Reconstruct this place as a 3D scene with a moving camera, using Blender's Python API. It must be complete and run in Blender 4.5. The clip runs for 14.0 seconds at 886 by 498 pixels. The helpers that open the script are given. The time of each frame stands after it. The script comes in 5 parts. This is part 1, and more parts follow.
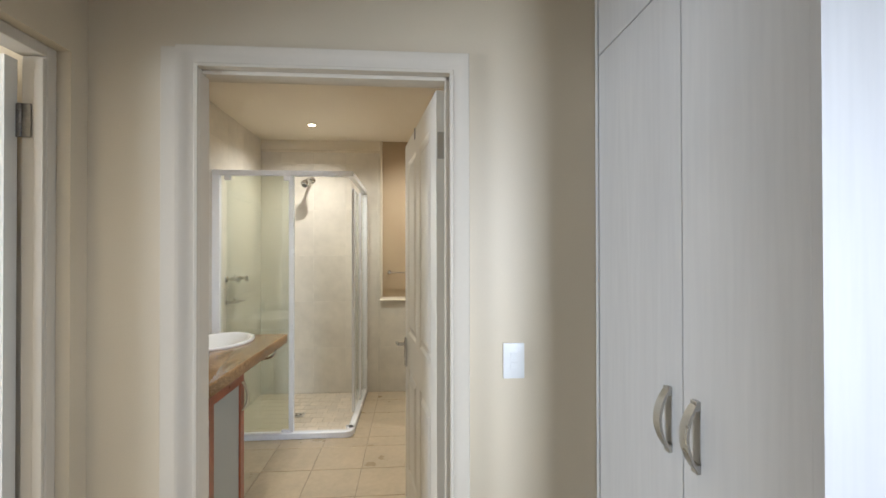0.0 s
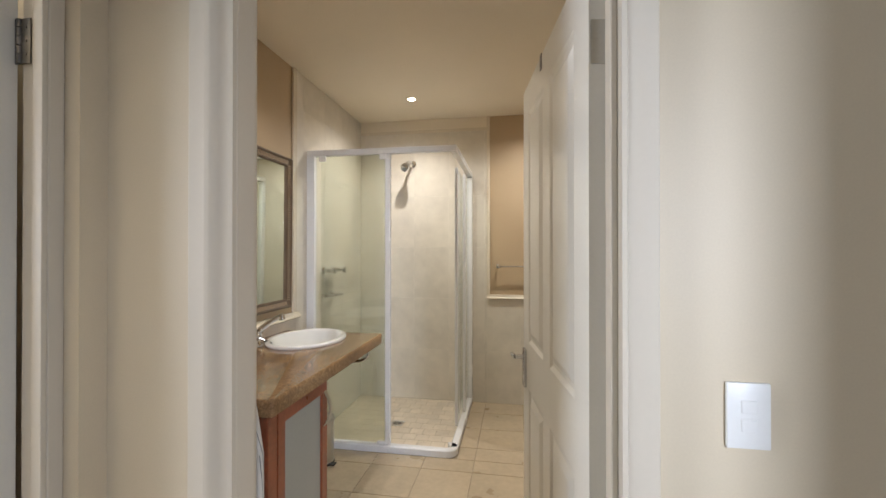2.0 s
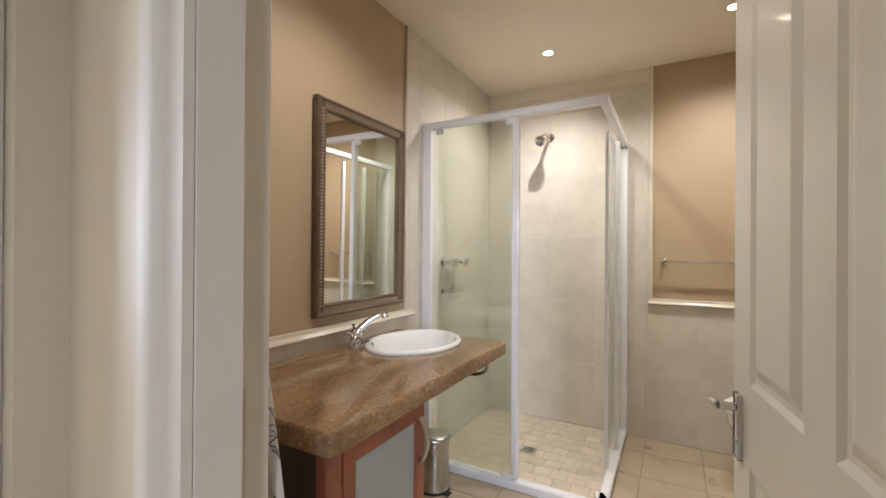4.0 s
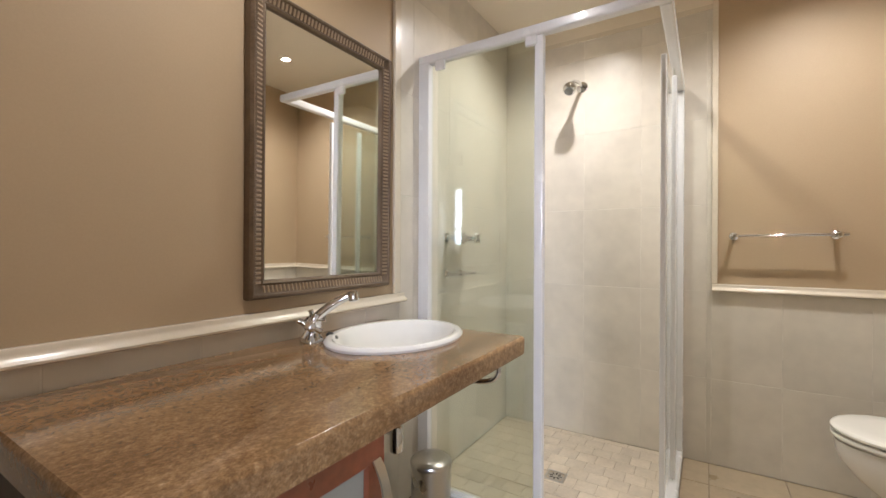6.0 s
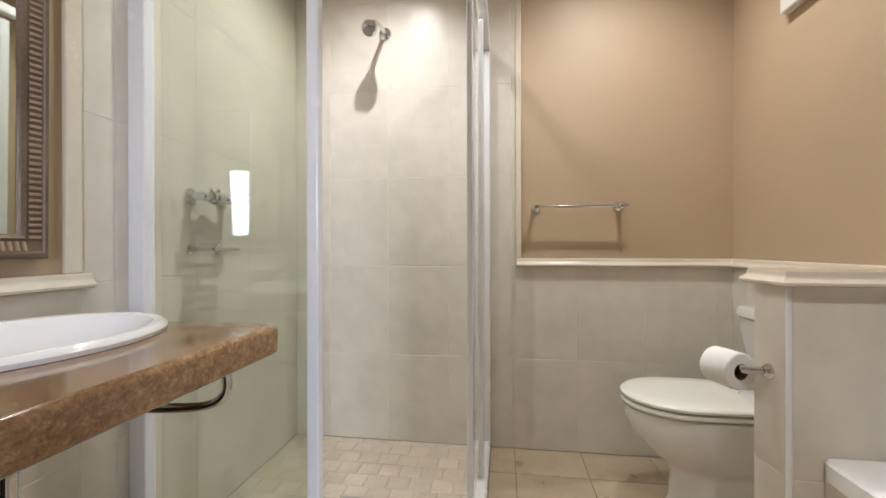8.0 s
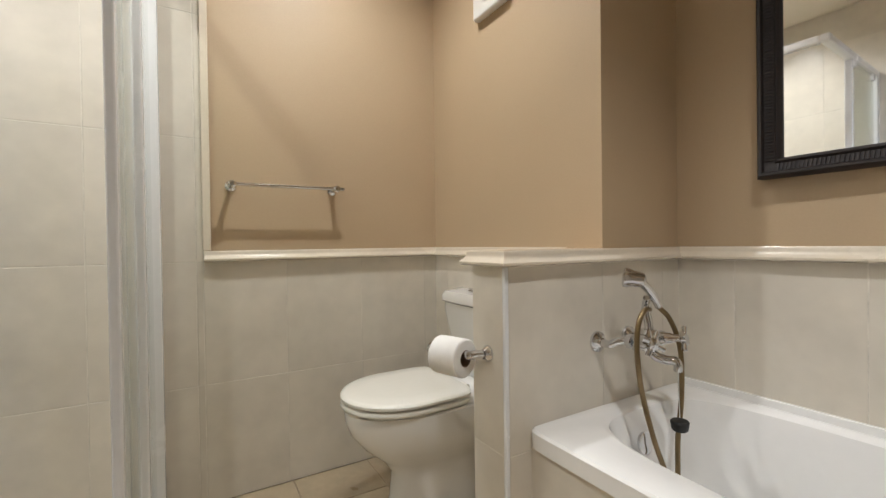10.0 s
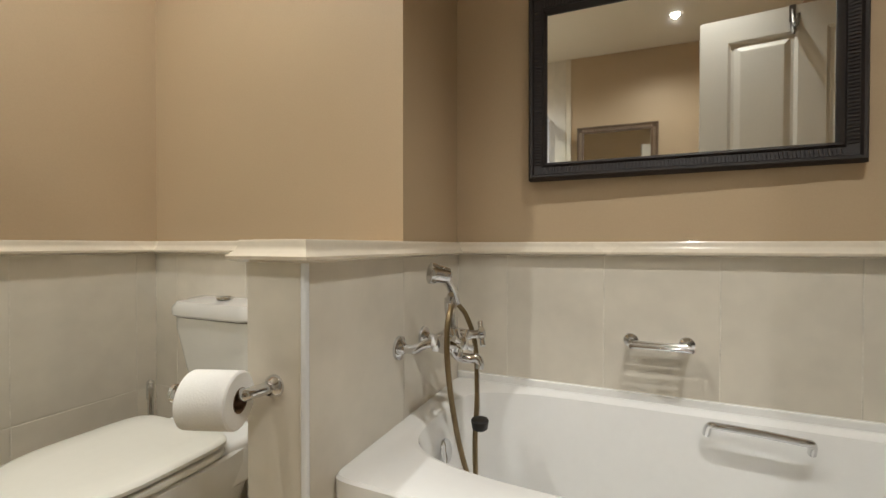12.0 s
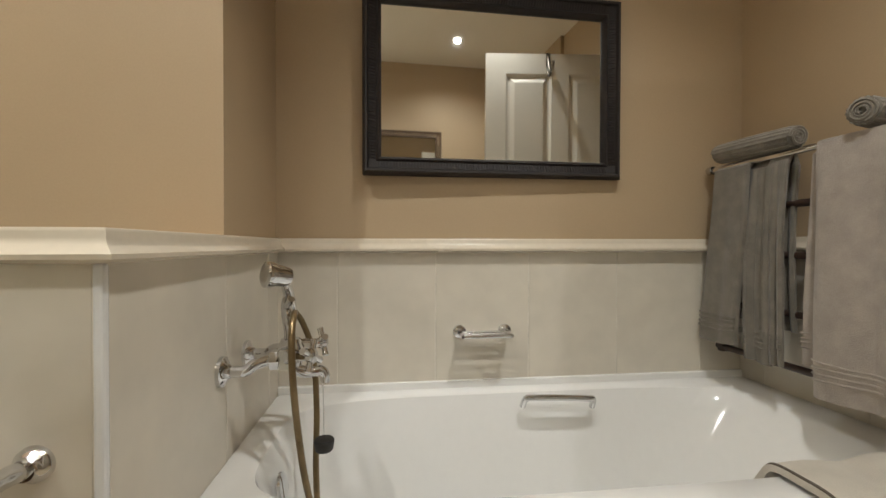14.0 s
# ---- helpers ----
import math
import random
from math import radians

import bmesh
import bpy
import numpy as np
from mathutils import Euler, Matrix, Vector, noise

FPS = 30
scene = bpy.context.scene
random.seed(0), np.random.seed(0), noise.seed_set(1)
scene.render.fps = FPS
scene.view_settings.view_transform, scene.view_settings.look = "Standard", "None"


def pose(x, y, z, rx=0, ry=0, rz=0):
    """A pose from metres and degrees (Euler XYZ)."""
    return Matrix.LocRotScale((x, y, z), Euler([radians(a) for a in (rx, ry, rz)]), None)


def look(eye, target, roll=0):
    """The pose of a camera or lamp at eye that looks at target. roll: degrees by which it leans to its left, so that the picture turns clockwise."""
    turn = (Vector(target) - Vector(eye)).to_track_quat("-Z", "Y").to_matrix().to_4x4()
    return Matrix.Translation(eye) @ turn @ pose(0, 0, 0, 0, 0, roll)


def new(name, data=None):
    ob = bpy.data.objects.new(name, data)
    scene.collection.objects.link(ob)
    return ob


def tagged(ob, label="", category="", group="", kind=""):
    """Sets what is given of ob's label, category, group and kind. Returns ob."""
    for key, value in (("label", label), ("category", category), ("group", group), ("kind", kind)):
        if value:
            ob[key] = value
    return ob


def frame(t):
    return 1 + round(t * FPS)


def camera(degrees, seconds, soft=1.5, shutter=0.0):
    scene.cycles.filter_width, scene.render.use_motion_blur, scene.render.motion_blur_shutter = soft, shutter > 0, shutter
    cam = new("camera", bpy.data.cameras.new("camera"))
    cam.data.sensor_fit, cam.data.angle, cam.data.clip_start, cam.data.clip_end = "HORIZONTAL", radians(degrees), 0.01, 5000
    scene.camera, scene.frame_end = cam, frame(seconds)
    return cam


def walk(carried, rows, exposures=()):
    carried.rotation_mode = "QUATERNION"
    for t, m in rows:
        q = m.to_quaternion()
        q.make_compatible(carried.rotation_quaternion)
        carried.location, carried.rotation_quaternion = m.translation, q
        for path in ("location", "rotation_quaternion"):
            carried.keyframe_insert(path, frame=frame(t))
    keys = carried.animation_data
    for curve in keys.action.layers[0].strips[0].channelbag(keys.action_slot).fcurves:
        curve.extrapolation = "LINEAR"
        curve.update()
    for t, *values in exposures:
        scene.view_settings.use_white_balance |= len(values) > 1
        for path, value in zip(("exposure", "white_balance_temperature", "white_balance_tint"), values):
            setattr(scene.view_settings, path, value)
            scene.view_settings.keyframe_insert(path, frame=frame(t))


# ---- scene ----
cam = camera(93.1, 14.0)
PATH = [
    (0, (0.211, -0.186, 1.434), (0.359, 1.808, 1.448), -0.1),
    (0.5, (0.204, -0.056, 1.429), (0.282, 1.943, 1.44), -0.1),
    (1, (0.192, 0.089, 1.418), (0.157, 2.088, 1.427), -0.2),
    (1.5, (0.166, 0.224, 1.383), (-0.017, 2.215, 1.393), -0.1),
    (2, (0.141, 0.386, 1.361), (-0.201, 2.357, 1.371), -0.0),
    (2.5, (0.107, 0.509, 1.35), (-0.413, 2.441, 1.358), 0.1),
    (3, (0.078, 0.645, 1.349), (-0.615, 2.524, 1.357), 0.1),
    (3.2, (0.068, 0.704, 1.347), (-0.69, 2.556, 1.355), 0.2),
    (5.3, (-0.069, 1.305, 1.192), (-1.165, 2.978, 1.191), 0.2),
    (5.5, (-0.101, 1.358, 1.187), (-1.188, 3.037, 1.186), 0.1),
    (6, (-0.144, 1.487, 1.159), (-1.204, 3.183, 1.154), 0.2),
    (6.5, (-0.163, 1.609, 1.124), (-1.104, 3.373, 1.119), 0.2),
    (7, (-0.156, 1.743, 1.083), (-0.941, 3.582, 1.077), 0.1),
    (7.5, (-0.173, 1.885, 1.048), (-0.744, 3.802, 1.045), -0.0),
    (8, (-0.178, 1.997, 1.025), (-0.463, 3.977, 1.02), -0.1),
    (8.5, (-0.189, 2.097, 1.022), (-0.113, 4.096, 1.017), -0.1),
    (8.6, (-0.19, 2.118, 1.017), (-0.044, 4.113, 1.018), -0.2),
    (9, (-0.19, 2.187, 1.01), (0.239, 4.14, 1.012), 0.0),
    (9.2, (-0.18, 2.21, 1.0), (0.373, 4.132, 1.009), -0.1),
    (11.3, (-0.098, 2.55, 0.971), (1.528, 3.715, 0.923), -0.1),
    (11.5, (-0.084, 2.573, 0.954), (1.61, 3.637, 0.93), 0.0),
    (12, (-0.069, 2.634, 0.957), (1.767, 3.427, 0.94), 0.0),
    (12.5, (-0.06, 2.683, 0.956), (1.869, 3.214, 0.938), 0.0),
    (13, (-0.037, 2.722, 0.949), (1.945, 2.989, 0.933), -0.1),
    (13.5, (-0.013, 2.767, 0.943), (1.987, 2.768, 0.926), -0.0),
    (14, (-0.011, 2.823, 0.947), (1.975, 2.586, 0.93), -0.0),
]
EXPOSURES = [(0, -0.13, 6250, 9), (2.0, -0.22, 6450, 12), (3.2, -0.15, 6300, 14), (5.5, 0.05, 6250, 15), (7.5, -0.03, 6050, 14), (9.2, -0.07, 5900, 12), (11.3, -0.1, 6200, 9), (14, -0.2, 6250, 8)]
walk(cam, [(t, look(eye, target, roll)) for t, eye, target, roll in PATH], EXPOSURES)

# ---------------------------------------------------------------- light
world = bpy.data.worlds.new("sky")
scene.world = world
world.use_nodes = True
wn = world.node_tree.nodes
sky = wn.new("ShaderNodeTexSky")
sky.sky_type, sky.sun_disc = "NISHITA", False
sky.sun_elevation, sky.sun_rotation = radians(48), radians(20)
wn["Background"].inputs[1].default_value = 0.1
world.node_tree.links.new(sky.outputs[0], wn["Background"].inputs[0])
sun = new("sun", bpy.data.lights.new("sun", "SUN"))
sun.data.energy, sun.data.angle, sun.data.color = 3.0, radians(0.5), (1, 0.96, 0.9)
sun.matrix_world = look((4, 12, 14), (0, 0, 0))


def window_light(name, eye, target, w, h, watts, color, spread=180):
    ob = new(name, bpy.data.lights.new(name, "AREA"))
    ob.data.shape, ob.data.size, ob.data.size_y = "RECTANGLE", w, h
    ob.data.energy, ob.data.color, ob.data.spread = watts, color, radians(spread)
    ob.matrix_world = look(eye, target)
    return ob


def spot_lamp(x, y, watts, aim, cone):
    ob = new("spot_light", bpy.data.lights.new("spot_light", "SPOT"))
    ob.data.energy, ob.data.color = watts, (1.0, 0.965, 0.90)
    ob.data.spot_size, ob.data.spot_blend, ob.data.shadow_soft_size = radians(cone), 1.0, 0.017
    ob.matrix_world = look((x, y, CEIL - 0.012), aim)
    return ob


CEIL = 2.575
SPOTS = ((-0.68, 3.64), (-0.78, 2.19), (0.31, 3.58), (0.33, 2.22))
AIMS = ((-0.95, 3.66, 0), (-0.55, 2.19, 0), (0.34, 3.85, 0.0), (0.76, 2.28, 0.0))   # the downlights swivel in their rings
for (sx, sy), watts, aim, cone in zip(SPOTS, (74, 44, 66, 72), AIMS, (140, 150, 140, 92)):
    spot_lamp(sx, sy, watts, aim, cone)
window_light("window_light_back", (1.47, -1.67, 1.66), (0.45, 1.28, 1.0), 0.46, 0.98, 14.5, (0.74, 0.83, 1.0), 62)
window_light("window_light_west", (-3.40, 0.10, 1.5), (0, 0.75, 1.3), 0.9, 1.2, 112, (0.74, 0.84, 1.0))

# ---------------------------------------------------------------- materials


def material(name, color, rough=0.5, metal=0.0, vary=0.06, scale=6.0, fine=60.0, bump=0.05, per_object=0.0, coat=0.0, rough_vary=0.08, sheen=0.0, stretch=None):
    m = bpy.data.materials.new(name)
    m.use_nodes = True
    nt = m.node_tree
    n, link = nt.nodes, nt.links.new
    b = n["Principled BSDF"]
    tc = n.new("ShaderNodeTexCoord")
    big, small = n.new("ShaderNodeTexNoise"), n.new("ShaderNodeTexNoise")
    big.inputs["Scale"].default_value, big.inputs["Detail"].default_value = scale, 5
    small.inputs["Scale"].default_value, small.inputs["Detail"].default_value = fine, 3
    coords = tc.outputs["Object"]
    if per_object:
        info = n.new("ShaderNodeObjectInfo")
        shift = n.new("ShaderNodeVectorMath")
        shift.operation = "MULTIPLY_ADD"
        link(info.outputs["Random"], shift.inputs[0])
        shift.inputs[1].default_value = (37, 53, 71)
        link(coords, shift.inputs[2])
        coords = shift.outputs[0]
    if stretch:
        grain = n.new("ShaderNodeMapping")
        grain.inputs["Scale"].default_value = stretch
        link(coords, grain.inputs[0])
        coords = grain.outputs[0]
    link(coords, big.inputs["Vector"])
    link(coords, small.inputs["Vector"])
    mix = n.new("ShaderNodeMix")
    mix.data_type = "FLOAT"
    mix.inputs[0].default_value = 0.35
    link(big.outputs["Fac"], mix.inputs[2])
    link(small.outputs["Fac"], mix.inputs[3])
    ramp = n.new("ShaderNodeValToRGB")
    lo = [max(0, c * (1 - vary * 2.2)) for c in color]
    hi = [min(1, c * (1 + vary * 1.6)) for c in color]
    ramp.color_ramp.elements[0].position, ramp.color_ramp.elements[0].color = 0.3, (*lo, 1)
    ramp.color_ramp.elements[1].position, ramp.color_ramp.elements[1].color = 0.7, (*hi, 1)
    link(mix.outputs[0], ramp.inputs[0])
    out = ramp.outputs[0]
    if per_object:
        hsv = n.new("ShaderNodeHueSaturation")
        rng = n.new("ShaderNodeMapRange")
        rng.inputs[3].default_value, rng.inputs[4].default_value = 1 - per_object, 1 + per_object
        link(info.outputs["Random"], rng.inputs[0])
        link(rng.outputs[0], hsv.inputs["Value"])
        link(out, hsv.inputs["Color"])
        out = hsv.outputs[0]
    link(out, b.inputs["Base Color"])
    rr = n.new("ShaderNodeMapRange")
    rr.inputs[3].default_value, rr.inputs[4].default_value = max(0.02, rough - rough_vary), min(1, rough + rough_vary)
    link(big.outputs["Fac"], rr.inputs[0])
    link(rr.outputs[0], b.inputs["Roughness"])
    b.inputs["Metallic"].default_value = metal
    b.inputs["Coat Weight"].default_value = coat
    b.inputs["Coat Roughness"].default_value = 0.05
    b.inputs["Sheen Weight"].default_value = sheen
    if bump:
        bp = n.new("ShaderNodeBump")
        bp.inputs["Strength"].default_value, bp.inputs["Distance"].default_value = bump, 0.004
        link(mix.outputs[0], bp.inputs["Height"])
        link(bp.outputs[0], b.inputs["Normal"])
    return m


def granite():
    m = material("granite", (0.30, 0.175, 0.10), 0.16, vary=0.2, scale=5, fine=30, bump=0.0, coat=0.4, rough_vary=0.05)
    nt = m.node_tree
    n, link = nt.nodes, nt.links.new
    b = n["Principled BSDF"]
    tc = n["Texture Coordinate"]
    stretch = n.new("ShaderNodeMapping")
    stretch.inputs["Scale"].default_value = (1.0, 0.75, 1.0)
    stretch.inputs["Rotation"].default_value = (0, 0, 0.5)
    link(tc.outputs["Object"], stretch.inputs[0])
    cloud = n.new("ShaderNodeTexNoise")
    cloud.inputs["Scale"].default_value, cloud.inputs["Detail"].default_value, cloud.inputs["Roughness"].default_value = 85, 8, 0.8
    cloud.inputs["Distortion"].default_value = 0.3
    link(stretch.outputs[0], cloud.inputs["Vector"])
    r1 = n.new("ShaderNodeValToRGB")
    cr = r1.color_ramp
    cr.elements[0].position, cr.elements[0].color = 0.28, (0.135, 0.078, 0.036, 1)
    cr.elements[1].position, cr.elements[1].color = 0.74, (0.50, 0.36, 0.22, 1)
    e = cr.elements.new(0.45)
    e.color = (0.225, 0.130, 0.060, 1)
    e = cr.elements.new(0.58)
    e.color = (0.325, 0.203, 0.104, 1)
    link(cloud.outputs["Fac"], r1.inputs[0])
    speck = n.new("ShaderNodeTexVoronoi")
    speck.inputs["Scale"].default_value = 260
    link(tc.outputs["Object"], speck.inputs["Vector"])
    r2 = n.new("ShaderNodeValToRGB")
    r2.color_ramp.elements[0].position, r2.color_ramp.elements[0].color = 0.05, (0.5, 0.5, 0.5, 1)
    r2.color_ramp.elements[1].position, r2.color_ramp.elements[1].color = 0.9, (1.35, 1.3, 1.25, 1)
    link(speck.outputs["Color"], r2.inputs[0])
    mul = n.new("ShaderNodeMix")
    mul.data_type, mul.blend_type = "RGBA", "MULTIPLY"
    mul.inputs[0].default_value = 0.42
    link(r1.outputs[0], mul.inputs[6])
    link(r2.outputs[0], mul.inputs[7])
    broad = n.new("ShaderNodeTexNoise")
    broad.inputs["Scale"].default_value, broad.inputs["Detail"].default_value = 4.5, 4
    band = n.new("ShaderNodeMapping")
    band.inputs["Scale"].default_value, band.inputs["Rotation"].default_value = (2.4, 0.5, 1.0), (0, 0, -0.35)
    link(tc.outputs["Object"], band.inputs[0])
    link(band.outputs[0], broad.inputs["Vector"])
    r3 = n.new("ShaderNodeValToRGB")
    r3.color_ramp.elements[0].position, r3.color_ramp.elements[0].color = 0.35, (0.72, 0.66, 0.60, 1)
    r3.color_ramp.elements[1].position, r3.color_ramp.elements[1].color = 0.65, (1.2, 1.2, 1.18, 1)
    link(broad.outputs["Fac"], r3.inputs[0])
    tone = n.new("ShaderNodeMix")
    tone.data_type, tone.blend_type = "RGBA", "MULTIPLY"
    tone.inputs[0].default_value = 0.9
    link(mul.outputs[2], tone.inputs[6])
    link(r3.outputs[0], tone.inputs[7])
    link(tone.outputs[2], b.inputs["Base Color"])
    return m


def pane_glass(name, tint, gloss=0.9):
    m = bpy.data.materials.new(name)
    m.use_nodes = True
    n, link = m.node_tree.nodes, m.node_tree.links.new
    n.remove(n["Principled BSDF"])
    t, g, f, mix = n.new("ShaderNodeBsdfTransparent"), n.new("ShaderNodeBsdfGlossy"), n.new("ShaderNodeLayerWeight"), n.new("ShaderNodeMixShader")
    power, scale = n.new("ShaderNodeMath"), n.new("ShaderNodeMath")
    power.operation, scale.operation = "POWER", "MULTIPLY_ADD"
    f.inputs[0].default_value, power.inputs[1].default_value = 0.5, 5.0
    scale.inputs[1].default_value, scale.inputs[2].default_value = 0.92, 0.045
    t.inputs[0].default_value = (*tint, 1)
    g.inputs[0].default_value, g.inputs["Roughness"].default_value = (gloss, gloss, gloss, 1), 0.012
    link(f.outputs[1], power.inputs[0])
    link(power.outputs[0], scale.inputs[0])
    link(scale.outputs[0], mix.inputs[0])
    link(t.outputs[0], mix.inputs[1])
    link(g.outputs[0], mix.inputs[2])
    link(mix.outputs[0], n["Material Output"].inputs[0])
    return m


def glowing(name, color, strength):
    m = bpy.data.materials.new(name)
    m.use_nodes = True
    b = m.node_tree.nodes["Principled BSDF"]
    b.inputs["Emission Color"].default_value, b.inputs["Emission Strength"].default_value = (*color, 1), strength
    return m


TAN = material("tan_paint", (0.50, 0.378, 0.240), 0.55, vary=0.025, scale=1.7, fine=220, bump=0.06)
CREAM = material("cream_paint", (0.645, 0.545, 0.39), 0.5, vary=0.025, scale=1.7, fine=220, bump=0.06)
CEILING = material("ceiling_paint", (0.80, 0.72, 0.585), 0.7, vary=0.02, scale=1.5, fine=180, bump=0.05)
GLOSS_WHITE = material("white_gloss_paint", (0.63, 0.56, 0.45), 0.55, vary=0.012, scale=3, fine=90, bump=0.03, rough_vary=0.015)
LEAF_WHITE = material("white_door_paint", (0.80, 0.765, 0.68), 0.3, vary=0.02, scale=2, fine=140, bump=0.06, coat=0.15, rough_vary=0.015)
WARDROBE = material("washed_wood_laminate", (0.65, 0.625, 0.585), 0.42, vary=0.045, scale=6, fine=60, bump=0.04, stretch=(1, 1, 0.06))
MOULD = material("ivory_moulding", (0.74, 0.66, 0.53), 0.25, vary=0.03, scale=4, fine=60, bump=0.03, coat=0.3)
TILE = material("wall_tile_glaze", (0.69, 0.635, 0.54), 0.33, vary=0.05, scale=4, fine=14, bump=0.02, per_object=0.012)
FLOOR_TILE = material("floor_tile_glaze", (0.46, 0.37, 0.25), 0.3, vary=0.08, scale=5, fine=30, bump=0.05, per_object=0.05)
SHOWER_TILE = material("shower_floor_tile", (0.58, 0.50, 0.39), 0.32, vary=0.08, scale=9, fine=60, bump=0.06, per_object=0.07)
GROUT = material("grout", (0.71, 0.665, 0.575), 0.85, vary=0.1, scale=14, fine=150, bump=0.2)
FLOOR_GROUT = material("floor_grout", (0.36, 0.29, 0.205), 0.9, vary=0.2, scale=9, fine=150, bump=0.2)
CERAMIC = material("white_ceramic", (0.80, 0.79, 0.76), 0.1, vary=0.01, scale=3, fine=40, bump=0.0, coat=0.6, rough_vary=0.03)
SEAT = material("toilet_seat_plastic", (0.79, 0.77, 0.70), 0.2, vary=0.012, scale=4, fine=50, bump=0.0, coat=0.3)
ACRYLIC = material("bath_acrylic", (0.88, 0.87, 0.845), 0.12, vary=0.012, scale=3, fine=40, bump=0.0, coat=0.5, rough_vary=0.03)
CHROME = material("chrome", (0.68, 0.68, 0.685), 0.06, metal=1, vary=0.03, scale=9, fine=90, bump=0.0, rough_vary=0.04)
AGED_STEEL = material("aged_steel", (0.20, 0.185, 0.165), 0.35, metal=0.9, vary=0.15, scale=20, fine=140, bump=0.05)
STEEL = material("brushed_steel", (0.55, 0.535, 0.50), 0.3, metal=1, vary=0.05, scale=6, fine=140, bump=0.03)
ALU = material("white_enamel_frame", (0.80, 0.80, 0.80), 0.25, vary=0.015, scale=5, fine=60, bump=0.0, coat=0.3)
PEWTER = material("pewter_frame", (0.165, 0.115, 0.075), 0.4, metal=0.25, vary=0.16, scale=9, fine=120, bump=0.15)
EBONY = material("ebony_frame", (0.017, 0.011, 0.009), 0.62, vary=0.2, scale=9, fine=120, bump=0.15)
MIRROR = material("mirror_silver", (0.92, 0.93, 0.915), 0.02, metal=1, vary=0.0, bump=0.0, rough_vary=0.0)
GLASS = pane_glass("clear_glass", (0.95, 0.967, 0.944))
WINDOW_GLASS = pane_glass("window_glass", (0.96, 0.97, 0.97))
FROST = material("frosted_panel", (0.31, 0.325, 0.30), 0.35, vary=0.03, scale=4, fine=90, bump=0.04)
MAHOGANY = material("mahogany", (0.23, 0.062, 0.028), 0.3, vary=0.2, scale=6, fine=45, bump=0.05, coat=0.35)
DARK_WOOD = material("dark_wood", (0.045, 0.025, 0.018), 0.45, vary=0.2, scale=6, fine=45, bump=0.05)
GRANITE = granite()
RUBBER = material("black_rubber", (0.018, 0.017, 0.016), 0.55, vary=0.15, scale=20, fine=90, bump=0.05)
BRASS_HOSE = material("aged_hose", (0.23, 0.165, 0.085), 0.3, metal=0.75, vary=0.12, scale=20, fine=300, bump=0.2)
PAPER = material("tissue_paper", (0.82, 0.80, 0.76), 0.9, vary=0.02, scale=30, fine=260, bump=0.2)
CARD = material("cardboard_core", (0.20, 0.13, 0.08), 0.9, vary=0.1, scale=30, fine=200, bump=0.1)
TOWEL_GREY = material("grey_terry", (0.20, 0.178, 0.146), 0.95, vary=0.13, scale=26, fine=420, bump=0.9, sheen=0.35)
TOWEL_PALE = material("pale_terry", (0.40, 0.35, 0.305), 0.95, vary=0.09, scale=26, fine=420, bump=0.9, sheen=0.35)
MAT_CLOTH = material("oat_terry", (0.56, 0.51, 0.43), 0.95, vary=0.1, scale=9, fine=380, bump=0.9, sheen=0.3)
ROBE = material("robe_cloth", (0.58, 0.54, 0.47), 0.95, vary=0.05, scale=9, fine=300, bump=0.4, sheen=0.2)
ROBE_PRINT = material("robe_print", (0.15, 0.14, 0.13), 0.95, vary=0.2, scale=9, fine=300, bump=0.4)
PLASTIC = material("white_plastic", (0.78, 0.77, 0.73), 0.32, vary=0.015, scale=8, fine=90, bump=0.0)
GREY_PLASTIC = material("grey_plastic", (0.36, 0.37, 0.37), 0.4, vary=0.05, scale=12, fine=90, bump=0.02)
RED_PLASTIC = material("red_plastic", (0.55, 0.06, 0.04), 0.4, vary=0.05, bump=0.0)
CARPET = material("oatmeal_carpet", (0.42, 0.36, 0.28), 0.95, vary=0.12, scale=12, fine=320, bump=0.8)
BULB = glowing("lit_bulb", (1.0, 0.86, 0.66), 40)

# ---------------------------------------------------------------- mesh helpers


def part(name, bm, mat, parent=None, label="", smooth=False):
    me = bpy.data.meshes.new(name)
    bmesh.ops.recalc_face_normals(bm, faces=bm.faces[:])
    bm.to_mesh(me)
    bm.free()
    me.materials.append(mat)
    if smooth:
        for p in me.polygons:
            p.use_smooth = True
        me.set_sharp_from_angle(angle=radians(40))
    ob = new(name, me)
    ob.parent = parent
    if label:
        ob["label"] = label
    return ob


def thing(name, label, category, at=(0, 0, 0), group="", kind=""):
    ob = new(name)
    ob.location = at
    return tagged(ob, label, category, group, kind)


def box(x0, x1, y0, y1, z0, z1, bevel=0.0, bm=None, seg=2):
    out = bm or bmesh.new()
    tmp = bmesh.new()
    bmesh.ops.create_cube(tmp, size=1)
    for v in tmp.verts:
        v.co = Vector((x0 + (v.co.x + 0.5) * (x1 - x0), y0 + (v.co.y + 0.5) * (y1 - y0), z0 + (v.co.z + 0.5) * (z1 - z0)))
    if bevel:
        bmesh.ops.bevel(tmp, geom=tmp.edges[:], offset=bevel, segments=seg, affect="EDGES", profile=0.5)
    return merge(out, tmp)


def merge(out, tmp, m=None):
    if m is not None:
        bmesh.ops.transform(tmp, matrix=m, verts=tmp.verts[:])
    me = bpy.data.meshes.new("tmp")
    tmp.to_mesh(me)
    tmp.free()
    out.from_mesh(me)
    bpy.data.meshes.remove(me)
    return out


